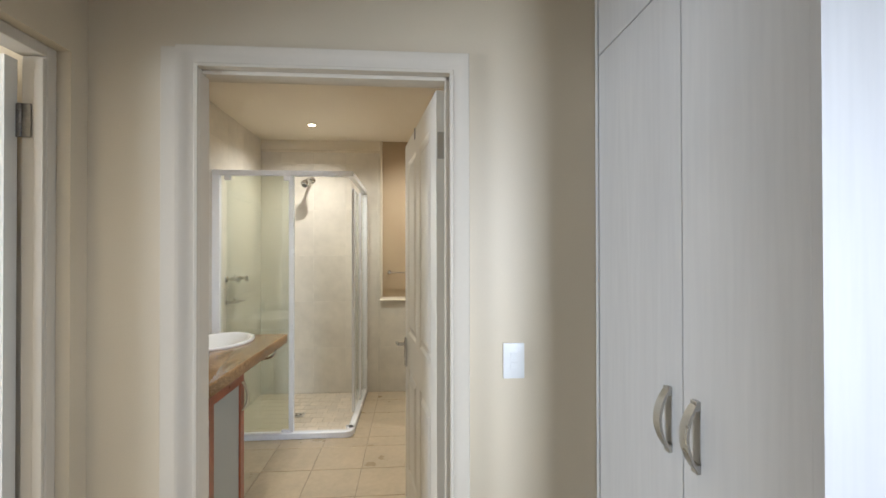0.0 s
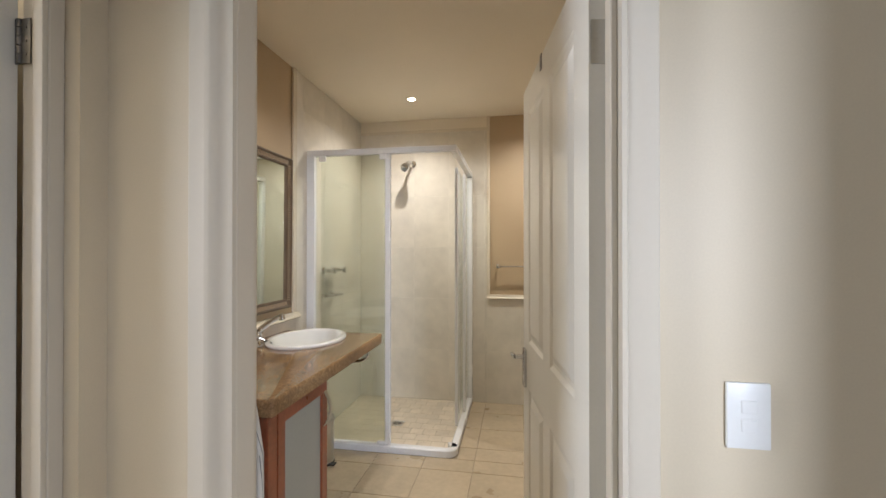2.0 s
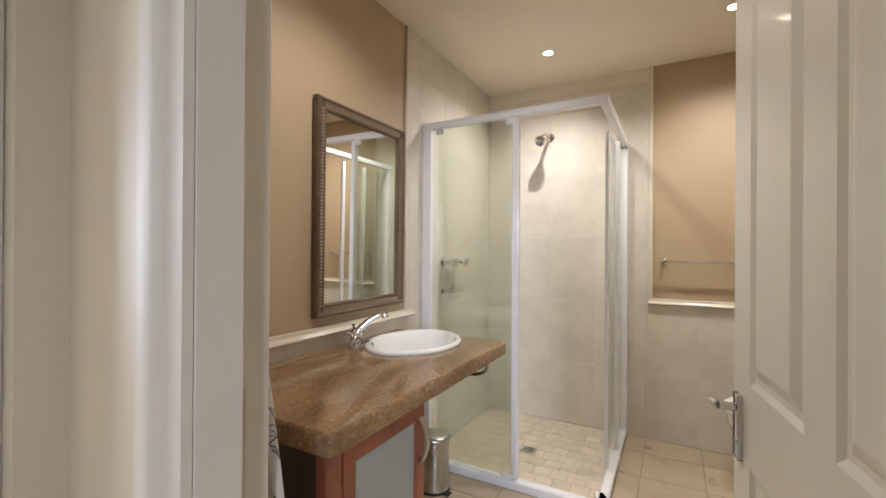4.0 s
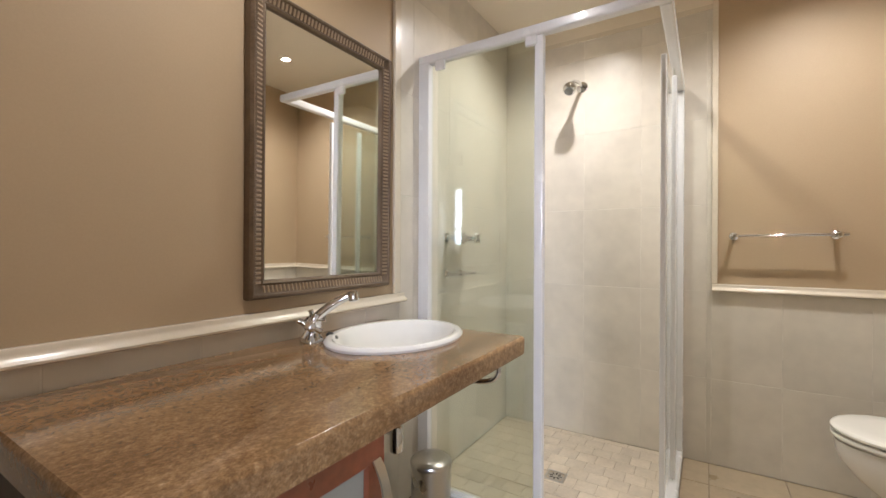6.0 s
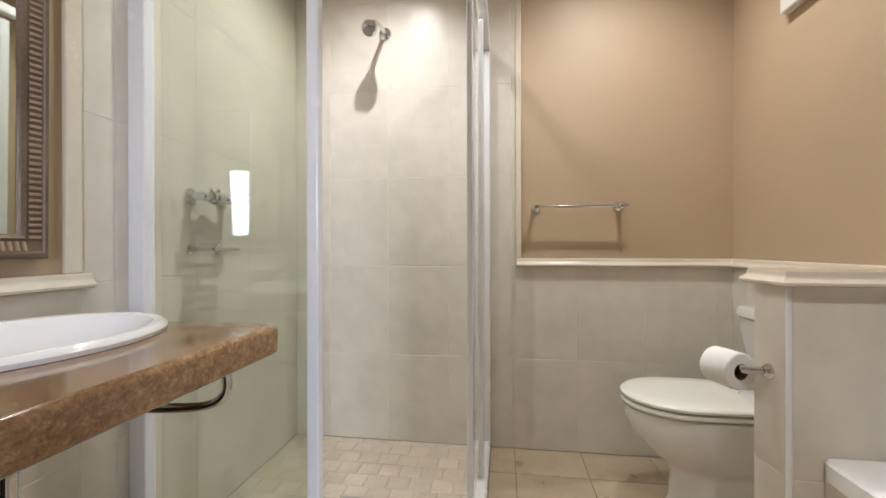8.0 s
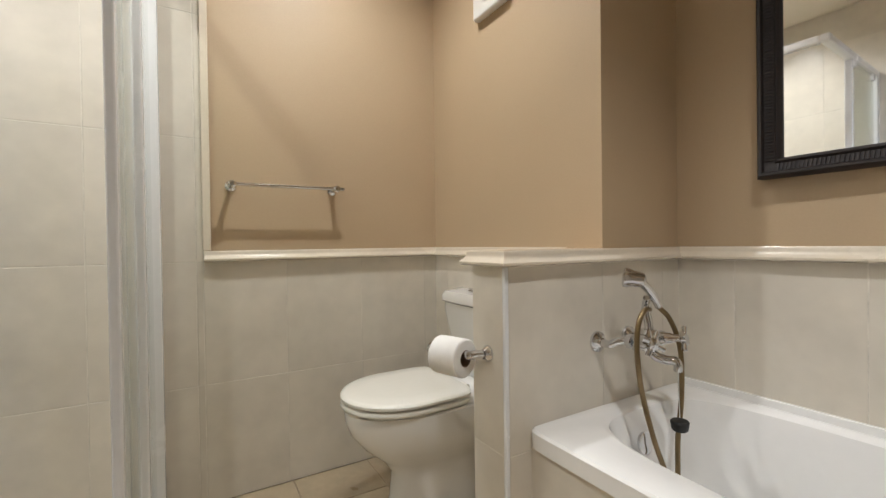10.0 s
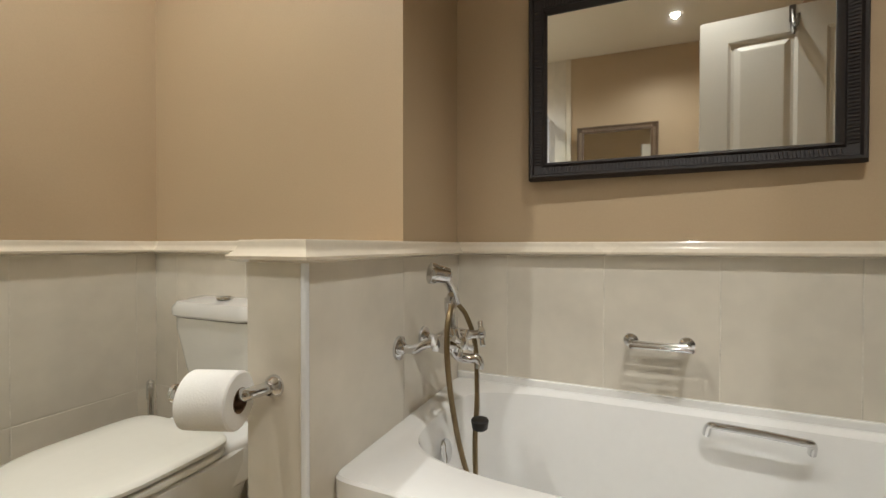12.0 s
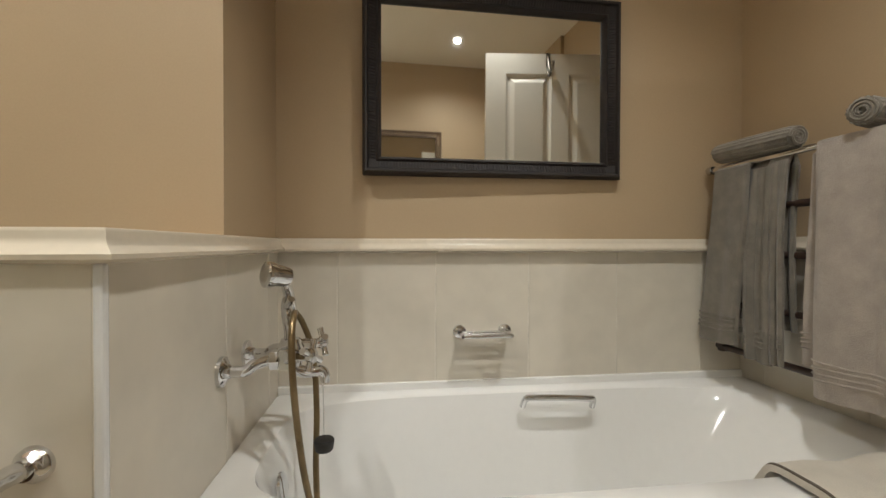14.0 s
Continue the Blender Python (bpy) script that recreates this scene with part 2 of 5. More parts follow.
def loft(rings, bm=None, cap0=True, cap1=True, closed=True):
    bm = bm or bmesh.new()
    rows = [[bm.verts.new(p) for p in ring] for ring in rings]
    n = len(rows[0])
    for a, b in zip(rows, rows[1:]):
        for i in range(n if closed else n - 1):
            j = (i + 1) % n
            bm.faces.new((a[i], a[j], b[j], b[i]))
    if cap0:
        bm.faces.new(rows[0][::-1])
    if cap1:
        bm.faces.new(rows[-1])
    return bm


def lathe(profile, at=(0, 0, 0), axis=(0, 0, 1), n=24, bm=None, cap0=True, cap1=True):
    """Rings of (radius, height) about an axis through at."""
    q = Vector((0, 0, 1)).rotation_difference(Vector(axis).normalized()).to_matrix()
    rings = [[Vector(at) + q @ Vector((r * math.cos(2 * math.pi * i / n), r * math.sin(2 * math.pi * i / n), h)) for i in range(n)] for r, h in profile]
    return loft(rings, bm, cap0, cap1)


def cyl(p0, p1, r, n=16, bm=None, r1=None):
    p0, p1 = Vector(p0), Vector(p1)
    return lathe([(r, 0), (r if r1 is None else r1, (p1 - p0).length)], p0, p1 - p0, n, bm)


def smooth_path(pts, steps=8):
    pts = [Vector(p) for p in pts]
    ext = [2 * pts[0] - pts[1]] + pts + [2 * pts[-1] - pts[-2]]
    out = []
    for a, b, c, d in zip(ext, ext[1:], ext[2:], ext[3:]):
        for k in range(steps):
            t = k / steps
            out.append(0.5 * ((2 * b) + (c - a) * t + (2 * a - 5 * b + 4 * c - d) * t * t + (3 * b - a - 3 * c + d) * t ** 3))
    return out + [pts[-1]]


def tube(pts, r, n=10, bm=None, steps=8, radii=None):
    path = smooth_path(pts, steps) if steps else [Vector(p) for p in pts]
    rings, side = [], None
    for i, p in enumerate(path):
        d = (path[min(i + 1, len(path) - 1)] - path[max(i - 1, 0)]).normalized()
        if side is None:
            side = d.orthogonal().normalized()
        side = (side - d * side.dot(d)).normalized()
        up = d.cross(side)
        rad = r if radii is None else radii[0] + (radii[1] - radii[0]) * i / (len(path) - 1)
        rings.append([p + rad * (side * math.cos(2 * math.pi * k / n) + up * math.sin(2 * math.pi * k / n)) for k in range(n)])
    return loft(rings, bm)


def sweep(path, profile, m=None, closed=False, bm=None):
    """Mitred moulding along a flat path; profile of (offset to the left of the path, height)."""
    pts = [Vector((x, y)) for x, y in path]
    n, rings = len(pts), []
    for i, p in enumerate(pts):
        d0 = (p - pts[i - 1]).normalized() if i or closed else (pts[1] - p).normalized()
        d1 = (pts[(i + 1) % n] - p).normalized() if i < n - 1 or closed else d0
        n0, n1 = Vector((-d0.y, d0.x)), Vector((-d1.y, d1.x))
        mit = (n0 + n1) / max(0.2, 1 + n0.dot(n1))
        rings.append([Vector((p.x + mit.x * a, p.y + mit.y * a, h)) for a, h in profile])
    if closed:
        rings.append(rings[0])
    tmp = loft(rings, None, not closed, not closed)
    if closed:
        bmesh.ops.remove_doubles(tmp, verts=tmp.verts[:], dist=1e-6)
    return merge(bm or bmesh.new(), tmp, m)


def plane(origin, u, v):
    """Pose that lays local x along u, local y along v and local z off the face."""
    u, v = Vector(u), Vector(v)
    w = u.cross(v)
    return Matrix(((u.x, v.x, w.x, origin[0]), (u.y, v.y, w.y, origin[1]), (u.z, v.z, w.z, origin[2]), (0, 0, 0, 1)))


tile_meshes = {}


def tile_mesh(name, w, h, thick, mat, bevel=0.0015):
    key = (name, round(w, 3), round(h, 3))
    if key not in tile_meshes:
        b = min(bevel, w / 4, h / 4)
        bm = loft([[(0, 0, 0), (w, 0, 0), (w, h, 0), (0, h, 0)], [(0, 0, thick - b), (w, 0, thick - b), (w, h, thick - b), (0, h, thick - b)],
                   [(b, b, thick), (w - b, b, thick), (w - b, h - b, thick), (b, h - b, thick)]], cap0=False)
        me = bpy.data.meshes.new(name)
        bm.to_mesh(me)
        bm.free()
        me.materials.append(mat)
        tile_meshes[key] = me
    return tile_meshes[key]


def tile_field(parent, name, mat, m, u0, u1, v0, v1, u_lines, v_lines, gap=0.002, thick=0.004, stagger=0.0):
    """Tiles over a rectangle of a plane, cut at its edges."""
    for r, (va, vb) in enumerate(zip(v_lines, v_lines[1:])):
        shift = stagger if r % 2 else 0.0
        for ua, ub in zip(u_lines, u_lines[1:]):
            a, b, c, d = max(ua + shift, u0), min(ub + shift, u1), max(va, v0), min(vb, v1)
            if b - a < 0.02 or d - c < 0.015:
                continue
            ob = new(name, tile_mesh(name, b - a - gap, d - c - gap, thick, mat))
            ob.parent = parent
            ob.matrix_local = m @ Matrix.Translation((a + gap / 2, c + gap / 2, 0))


def lines(origin, pitch, lo, hi):
    k0, k1 = math.floor((lo - origin) / pitch), math.ceil((hi - origin) / pitch)
    return [origin + k * pitch for k in range(k0, k1 + 1)]

# ---------------------------------------------------------------- plan
WX, NY, EX = -1.305, 4.173, 1.295          # tiled faces of the bathroom's west, north and east walls
DOOR_Y, IN_Y, SOUTH_Y = 1.25, 1.37, 1.64   # hall face, bathroom face, bath alcove's end wall
TOI_X, HALF_Y0, HALF_Y1, HALF_X = 0.903, 3.165, 3.31, 0.530
DADO = 0.972
OPEN_L, OPEN_R, HEAD = -0.488, 0.342, 2.045
REB = -0.54
HALL_W, HALL_E = -0.835, 0.86
TH = 0.12
SX0 = -0.255
NIB_Y = 1.398                              # thicker part of the door wall beside the vanity
SHOWER_GROUT = material("shower_grout", (0.50, 0.43, 0.33), 0.9, vary=0.15, scale=9, fine=150, bump=0.2)


def wall(name, mat, *boxes):
    bm = bmesh.new()
    for b in boxes:
        box(*b, bm=bm)
    return tagged(part(name, bm, mat), kind="structure", category="wall")


west_wall = wall("wall_west", TAN, (WX - 0.007 - TH, WX - 0.007, NIB_Y, NY + 0.15, 0, CEIL))
north_wall = wall("wall_north", TAN, (WX - 0.007, EX + 0.2, NY + 0.007, NY + 0.15, 0, CEIL))
east_wall = wall("wall_east", TAN, (EX + 0.007, EX + 0.15, IN_Y, HALF_Y0 + 0.007, 0, CEIL))
duct_wall = wall("wall_duct", TAN, (TOI_X + 0.007, EX + 0.15, HALF_Y0 + 0.007, NY + 0.007, 0, CEIL))
alcove_wall = wall("wall_alcove", TAN, (0.55, EX + 0.007, IN_Y, SOUTH_Y - 0.007, 0, CEIL))
half_wall = wall("wall_half", TAN, (HALF_X + 0.007, TOI_X + 0.007, HALF_Y0 + 0.007, HALF_Y1 - 0.007, 0, DADO - 0.012))
# door wall: bathroom skin tan, hall skin cream
MID = 1.31
wall("wall_south_inner", TAN, (WX - 0.007 - TH, REB - 0.03, MID, NIB_Y, 0, CEIL), (OPEN_R + 0.03, EX + 0.15, MID, IN_Y, 0, CEIL), (REB - 0.03, OPEN_R + 0.03, MID, IN_Y, HEAD + 0.03, CEIL))
wall("wall_hall_north", CREAM, (HALL_W - 0.3, OPEN_L - 0.03, DOOR_Y, MID, 0, CEIL), (OPEN_R + 0.03, 1.5, DOOR_Y, MID, 0, CEIL), (OPEN_L - 0.03, OPEN_R + 0.03, DOOR_Y, MID, HEAD + 0.03, CEIL))
# hall west wall with a doorway
WD0, WD1 = 0.27, 1.183
wall("wall_hall_west", CREAM, (HALL_W - 0.11, HALL_W, WD1, DOOR_Y, 0, CEIL), (HALL_W - 0.11, HALL_W, -1.82, WD0, 0, CEIL), (HALL_W - 0.11, HALL_W, WD0, WD1, HEAD + 0.008, CEIL))
# bedroom shell round the start of the walk, and the room beyond the west doorway
wall("wall_bedroom_south", CREAM, (HALL_W, 1.19, -1.82, -1.7, 0, CEIL), (1.75, 3.4, -1.82, -1.7, 0, CEIL), (1.19, 1.75, -1.82, -1.7, 0, 1.12), (1.19, 1.75, -1.82, -1.7, 2.2, CEIL))
wall("wall_bedroom_east", CREAM, (3.4, 3.52, -1.82, 1.31, 0, CEIL))
wall("wall_bedroom_north", CREAM, (1.5, 3.4, 1.19, 1.31, 0, CEIL))
wall("wall_nib", WARDROBE, (HALL_E - 0.002, 1.5, 0.43, 0.449, 0, CEIL))
wall("wall_west_room_north", CREAM, (-3.5, HALL_W - 0.3, 1.25, 1.37, 0, CEIL))
wall("wall_west_room_south", CREAM, (-3.5, HALL_W - 0.11, -1.5, -1.4, 0, CEIL))
wall("wall_west_room_west", CREAM, (-3.62, -3.5, -1.5, -0.38, 0, CEIL), (-3.62, -3.5, 0.58, 1.37, 0, CEIL), (-3.62, -3.5, -0.38, 0.58, 0, 0.9), (-3.62, -3.5, -0.38, 0.58, 2.1, CEIL))
tagged(part("ceiling", box(WX - 0.2, EX + 0.2, MID, NY + 0.15, CEIL, CEIL + 0.1), CEILING), kind="structure", category="ceiling")
tagged(part("ceiling_hall", box(-3.7, 3.6, -1.9, MID, CEIL, CEIL + 0.1), CEILING), kind="structure", category="ceiling")
tagged(part("floor_bedroom", box(-3.7, 3.6, -1.9, 1.28, -0.1, -0.002), CARPET), kind="structure", category="floor")
floor = tagged(part("floor", box(WX - 0.2, EX + 0.2, 1.28, NY + 0.15, -0.1, -0.004), FLOOR_GROUT), kind="structure", category="floor")
tagged(part("ground", box(-400, 400, -400, 400, -0.5, -0.4), material("lawn_ground", (0.08, 0.12, 0.05), 0.9, vary=0.2, scale=0.3, fine=12)), kind="structure", category="ground")

# grout beds, a millimetre behind the tile faces
G = 0.0009


def bed(name, parent, *boxes):
    bm = bmesh.new()
    for b in boxes:
        box(*b, bm=bm)
    return part(name, bm, GROUT, parent)


TILE_TOP = CEIL - 0.002
bed("tile_bed", west_wall, (WX - 0.007, WX - G, 2.95, NY - G, 0, TILE_TOP), (WX - 0.007, WX - G, NIB_Y, 2.95, 0, DADO - 0.043))
bed("tile_bed", north_wall, (WX - G, -0.10, NY + G, NY + 0.007, 0, 2.45), (-0.10, TOI_X + 0.007, NY + G, NY + 0.007, 0, DADO - 0.03))
bed("tile_bed", duct_wall, (TOI_X + G, TOI_X + 0.007, HALF_Y1 - 0.007, NY + G, 0, DADO - 0.03), (TOI_X + 0.007, EX + G, HALF_Y0 + G, HALF_Y0 + 0.007, 0, DADO - 0.03))
bed("tile_bed", half_wall, (HALF_X + G, TOI_X + 0.007, HALF_Y0 + G, HALF_Y0 + 0.007, 0, DADO - 0.03), (HALF_X + G, HALF_X + 0.007, HALF_Y0 + 0.007, HALF_Y1 - 0.007, 0, DADO - 0.03), (HALF_X + G, TOI_X + G, HALF_Y1 - 0.007, HALF_Y1 - G, 0, DADO - 0.03))
bed("tile_bed", east_wall, (EX + G, EX + 0.007, SOUTH_Y - 0.007, HALF_Y0 + G, 0, DADO - 0.03))
tagged(part("floor_shower_bed", box(WX, SX0, 3.165, NY, -0.004, -0.0022), SHOWER_GROUT), kind="structure", category="floor")
bed("tile_bed", alcove_wall, (0.55, EX + G, SOUTH_Y - 0.007, SOUTH_Y - G, 0, DADO - 0.03))

# Tan wall here, coated paler to stand in for bounced light.
part("upper_bounce_band", box(WX - 0.006, -0.088, NY + 0.002, NY + 0.0068, 2.478, CEIL - 0.001), CEILING, north_wall)
tagged(part("trim_tile_top", box(WX, -0.100, NY - 0.003, NY + 0.007, 2.45, 2.478, 0.0015), MOULD), kind="structure", category="trim")

# dado mouldings
DADO_PROFILE = [(0, 0.929), (0.022, 0.931), (0.030, 0.935), (0.031, 0.941), (0.027, 0.945), (0.019, 0.952), (0.015, 0.960), (0.016, 0.967), (0.013, DADO), (0, DADO)]


def dado(path, drop=0.0):
    tagged(part("trim_dado", sweep(path, [(a, h - drop) for a, h in DADO_PROFILE]), MOULD, smooth=True), kind="structure", category="dado rail")


dado([(WX - 0.004, 3.0), (WX - 0.004, NIB_Y)], 0.013)
dado([(TOI_X + 0.004, HALF_Y1), (TOI_X + 0.004, NY + 0.004), (-0.112, NY + 0.004)])
dado([(EX + 0.004, SOUTH_Y), (EX + 0.004, HALF_Y0 + 0.004), (HALF_X + 0.004, HALF_Y0 + 0.004), (HALF_X + 0.004, HALF_Y1 - 0.004), (TOI_X, HALF_Y1 - 0.004)], 0.004)
dado([(0.55, SOUTH_Y - 0.004), (EX, SOUTH_Y - 0.004)])
tagged(part("trim_cap", box(HALF_X + 0.006, TOI_X + 0.006, HALF_Y0 + 0.006, HALF_Y1 - 0.006, DADO - 0.014, DADO - 0.003, 0.002), TAN), kind="structure", category="wall cap")
# vertical borders of the painted panels, and the band over the shower tiles
for nm, b in (("trim_west", (WX - 0.006, WX + 0.010, 2.932, 2.975, DADO - 0.013, CEIL)), ("trim_north", (-0.116, -0.088, NY - 0.010, NY + 0.006, DADO, CEIL)),
              ("trim_half_corner", (HALF_X - 0.003, HALF_X + 0.010, HALF_Y0 - 0.003, HALF_Y0 + 0.010, 0.0, 0.926))):
    tagged(part(nm, box(*b, 0.004), ALU if nm == "trim_half_corner" else MOULD), kind="structure", category="trim")

# ---------------------------------------------------------------- door frames
CASING = [(0, 0.0), (0, 0.014), (-0.016, 0.016), (-0.022, 0.012), (-0.07, 0.017), (-0.095, 0.026), (-0.118, 0.028), (-0.124, 0.022), (-0.124, 0.0)]


def casing(m, x0, x1, top, scale=1.0):
    prof = [(a * scale, h) for a, h in CASING]
    return sweep([(x0, 0), (x0, top), (x1, top), (x1, 0)][::-1], prof, m)


hall_face = plane((0, DOOR_Y, 0), (1, 0, 0), (0, 0, 1))
frame_1 = tagged(part("door_frame_1", casing(hall_face, OPEN_L, OPEN_R, HEAD, 0.52), GLOSS_WHITE, smooth=True), "painted white moulded door casing of the bathroom", "door frame", kind="structure")
part("inner_casing", box(OPEN_R + 0.004, OPEN_R + 0.08, IN_Y, IN_Y + 0.016, 0, HEAD + 0.08, 0.003), GLOSS_WHITE, frame_1)
part("inner_casing", box(REB - 0.03, OPEN_R + 0.003, IN_Y, IN_Y + 0.016, HEAD + 0.004, HEAD + 0.08, 0.003), GLOSS_WHITE, frame_1)
jb = box(REB - 0.03, REB, DOOR_Y + 0.001, NIB_Y + 0.008, 0, HEAD + 0.03, 0.002)
box(OPEN_R, OPEN_R + 0.032, DOOR_Y + 0.001, IN_Y - 0.001, 0, HEAD + 0.03, bm=jb)
box(REB, OPEN_R, DOOR_Y + 0.001, IN_Y - 0.001, HEAD, HEAD + 0.03, bm=jb)
box(REB, OPEN_L, DOOR_Y + 0.001, 1.322, 0, HEAD, 0.003, bm=jb)
box(OPEN_R - 0.014, OPEN_R, DOOR_Y + 0.02, 1.322, 0, HEAD, 0.003, bm=jb)
box(OPEN_L, OPEN_R, DOOR_Y + 0.02, 1.322, HEAD - 0.014, HEAD, 0.003, bm=jb)
part("jamb", jb, GLOSS_WHITE, frame_1)
sp = box(REB - 0.001, REB + 0.0025, 1.333, 1.362, 0.90, 1.08, 0.001)
part("pilaster", box(-0.605, OPEN_L - 0.066, DOOR_Y - 0.011, DOOR_Y, 0, 2.108, 0.003), GLOSS_WHITE, frame_1)
part("strike_plate", sp, STEEL, frame_1, "worn steel strike plate")

# side doorway: a plain timber frame set back in its plastered reveal
FX0, FX1, FT = HALL_W - 0.112, HALL_W - 0.040, 0.034
jb = box(FX0, FX1, WD1 - FT, WD1, 0, HEAD + 0.008, 0.003)
box(FX0, FX1, WD0, WD0 + FT, 0, HEAD + 0.008, 0.003, bm=jb)
box(FX0, FX1, WD0 + FT, WD1 - FT, HEAD + 0.008 - FT, HEAD + 0.008, 0.003, bm=jb)
frame_2 = tagged(part("door_frame_2", jb, GLOSS_WHITE), "painted white timber frame set back in the side doorway", "door frame", kind="structure")
sb = box(FX0 + 0.042, FX1 - 0.002, WD1 - FT - 0.012, WD1 - FT, 0, HEAD - FT, 0.002)
box(FX0 + 0.042, FX1 - 0.002, WD0 + FT, WD0 + FT + 0.012, 0, HEAD - FT, 0.002, bm=sb)
part("door_stop", sb, GLOSS_WHITE, frame_2)

# ---------------------------------------------------------------- panelled door leaves


def panel_moulding(x0, x1, z0, z1, y, side):
    """Raised field and its sunk border, on the face at y looking towards side."""
    bm = bmesh.new()
    rings = []
    for inset, depth in ((0, 0.0), (0.014, -0.007), (0.026, -0.007), (0.050, 0.002), (0.056, 0.0025)):
        yy = y + side * depth
        rings.append([(x0 + inset, yy, z0 + inset), (x1 - inset, yy, z0 + inset), (x1 - inset, yy, z1 - inset), (x0 + inset, yy, z1 - inset)])
    return loft(rings, bm, cap0=False)


def leaf_rails(w, h, t, cells):
    """The frame round the panels: stiles and rails, and a core between."""
    bm = box(0.01, w - 0.01, -t + 0.010, -0.010, 0.01, h - 0.01)
    xs = sorted({0.0, w} | {c[0] for c in cells} | {c[1] for c in cells})
    zs = sorted({0.0, h} | {c[2] for c in cells} | {c[3] for c in cells})
    for xa, xb in zip(xs, xs[1:]):
        for za, zb in zip(zs, zs[1:]):
            if not any(c[0] - 1e-6 <= xa and xb <= c[1] + 1e-6 and c[2] - 1e-6 <= za and zb <= c[3] + 1e-6 for c in cells):
                box(xa, xb, -t, 0, za, zb, bm=bm)
    bmesh.ops.remove_doubles(bm, verts=bm.verts[:], dist=1e-5)
    return bm


def hinge(name, parent, x, y, z, h=0.1):
    bm = box(x - 0.002, x + 0.03, y - 0.0015, y + 0.0015, z, z + h, 0.0006)
    for k in range(5):
        cyl((x, y, z + k * h / 5 + 0.001), (x, y, z + (k + 1) * h / 5 - 0.001), 0.0065, 12, bm)
    for k in (0.2, 0.5, 0.8):
        cyl((x + 0.018, y - 0.003, z + h * k), (x + 0.018, y + 0.003, z + h * k), 0.0035, 8, bm)
    box(x - 0.034, x + 0.002, y - 0.0015, y + 0.0015, z, z + h, 0.0006, bm=bm)
    return part(name, bm, AGED_STEEL, parent, "steel butt hinge", smooth=True)


def lever(parent, x, y, z, side, reach):
    """Handle on a face at y, pointing out to side; the lever runs along x by reach."""
    hd = part("handle", box(x - 0.019, x + 0.019, y, y + side * 0.008, z - 0.09, z + 0.06, 0.003), CHROME, parent, "chrome lever handle", smooth=True)
    b = cyl((x, y, z + 0.03), (x, y + side * 0.045, z + 0.03), 0.010)
    tube([(x, y + side * 0.045, z + 0.03), (x + reach * 0.35, y + side * 0.052, z + 0.032), (x + reach, y + side * 0.05, z + 0.026)], 0.009, bm=b, radii=(0.011, 0.007))
    part("lever", b, CHROME, hd, smooth=True)
    part("keyhole", cyl((x, y + side * 0.007, z - 0.055), (x, y + side * 0.011, z - 0.055), 0.008, 12), STEEL, hd)


def panelled_door(name, label, w, h, at, turn):
    d = thing(name, label, "door", at, kind="structure")
    d.rotation_euler = (0, 0, radians(turn))
    t = 0.04
    cells = [(0.115, w / 2 - 0.05, 0.985, h - 0.115), (w / 2 + 0.05, w - 0.115, 0.985, h - 0.115), (0.115, w / 2 - 0.05, 0.24, 0.80), (w / 2 + 0.05, w - 0.115, 0.24, 0.80)]
    flip = Matrix.Translation((-w, 0, 0))
    bm = leaf_rails(w, h, t, cells)
    bmesh.ops.transform(bm, matrix=flip, verts=bm.verts[:])
    part("leaf", bm, LEAF_WHITE, d)
    for c in cells:
        for y, s in ((0, 1), (-t, -1)):
            bm = panel_moulding(*c, y, s)
            bmesh.ops.transform(bm, matrix=flip, verts=bm.verts[:])
            part("panel", bm, LEAF_WHITE, d)
    lever(d, -w + 0.05, 0, 0.885, 1, 0.115)
    lever(d, -w + 0.05, -t, 0.885, -1, -0.07)
    return d


door_1 = panelled_door("door_1", "white four-panel bathroom door standing open", 0.865, 2.03, (0.342, 1.374, 0.006), -81.5)
for z in (0.25, 1.775):
    hinge("hinge", door_1, 0.0, 0.002, z)
    part("hinge_plate", box(-0.001, 0.0022, -0.036, -0.001, z, z + 0.1, 0.0008), STEEL, door_1)
door_2 = panelled_door("door_2", "white panelled door open into the side room", 0.84, 2.0, (-0.955, WD1 - FT - 0.004, 0.006), 0)
hinge("hinge", door_2, 0.012, -0.004, 1.77)
hinge("hinge", door_2, 0.012, -0.004, 0.25)

# robe hook over the door's top
hk = thing("over_door_hook", "bent dark metal hook over the top of the bathroom door", "hook", door_1.matrix_basis @ Vector((-0.505, 0, 2.03)))
hk.rotation_euler = door_1.rotation_euler
strap = box(-0.012, 0.012, -0.0432, -0.0405, -0.05, 0.003, 0.0008)
box(-0.012, 0.012, -0.0432, 0.0030, 0.0005, 0.003, 0.0008, bm=strap)
box(-0.012, 0.012, 0.0008, 0.0032, -0.075, 0.003, 0.0008, bm=strap)
part("strap", strap, AGED_STEEL, hk)
part("hook", tube([(0, 0.003, -0.02), (0, 0.012, -0.055), (0, 0.040, -0.105), (0, 0.080, -0.125), (0, 0.105, -0.105), (0, 0.112, -0.085)], 0.007, steps=5), AGED_STEEL, hk, smooth=True)
part("lower_hook", tube([(0, 0.003, -0.065), (0, 0.008, -0.10), (0, 0.026, -0.135), (0, 0.050, -0.135), (0, 0.058, -0.115)], 0.006, steps=5), AGED_STEEL, hk, smooth=True)

# ---------------------------------------------------------------- windows


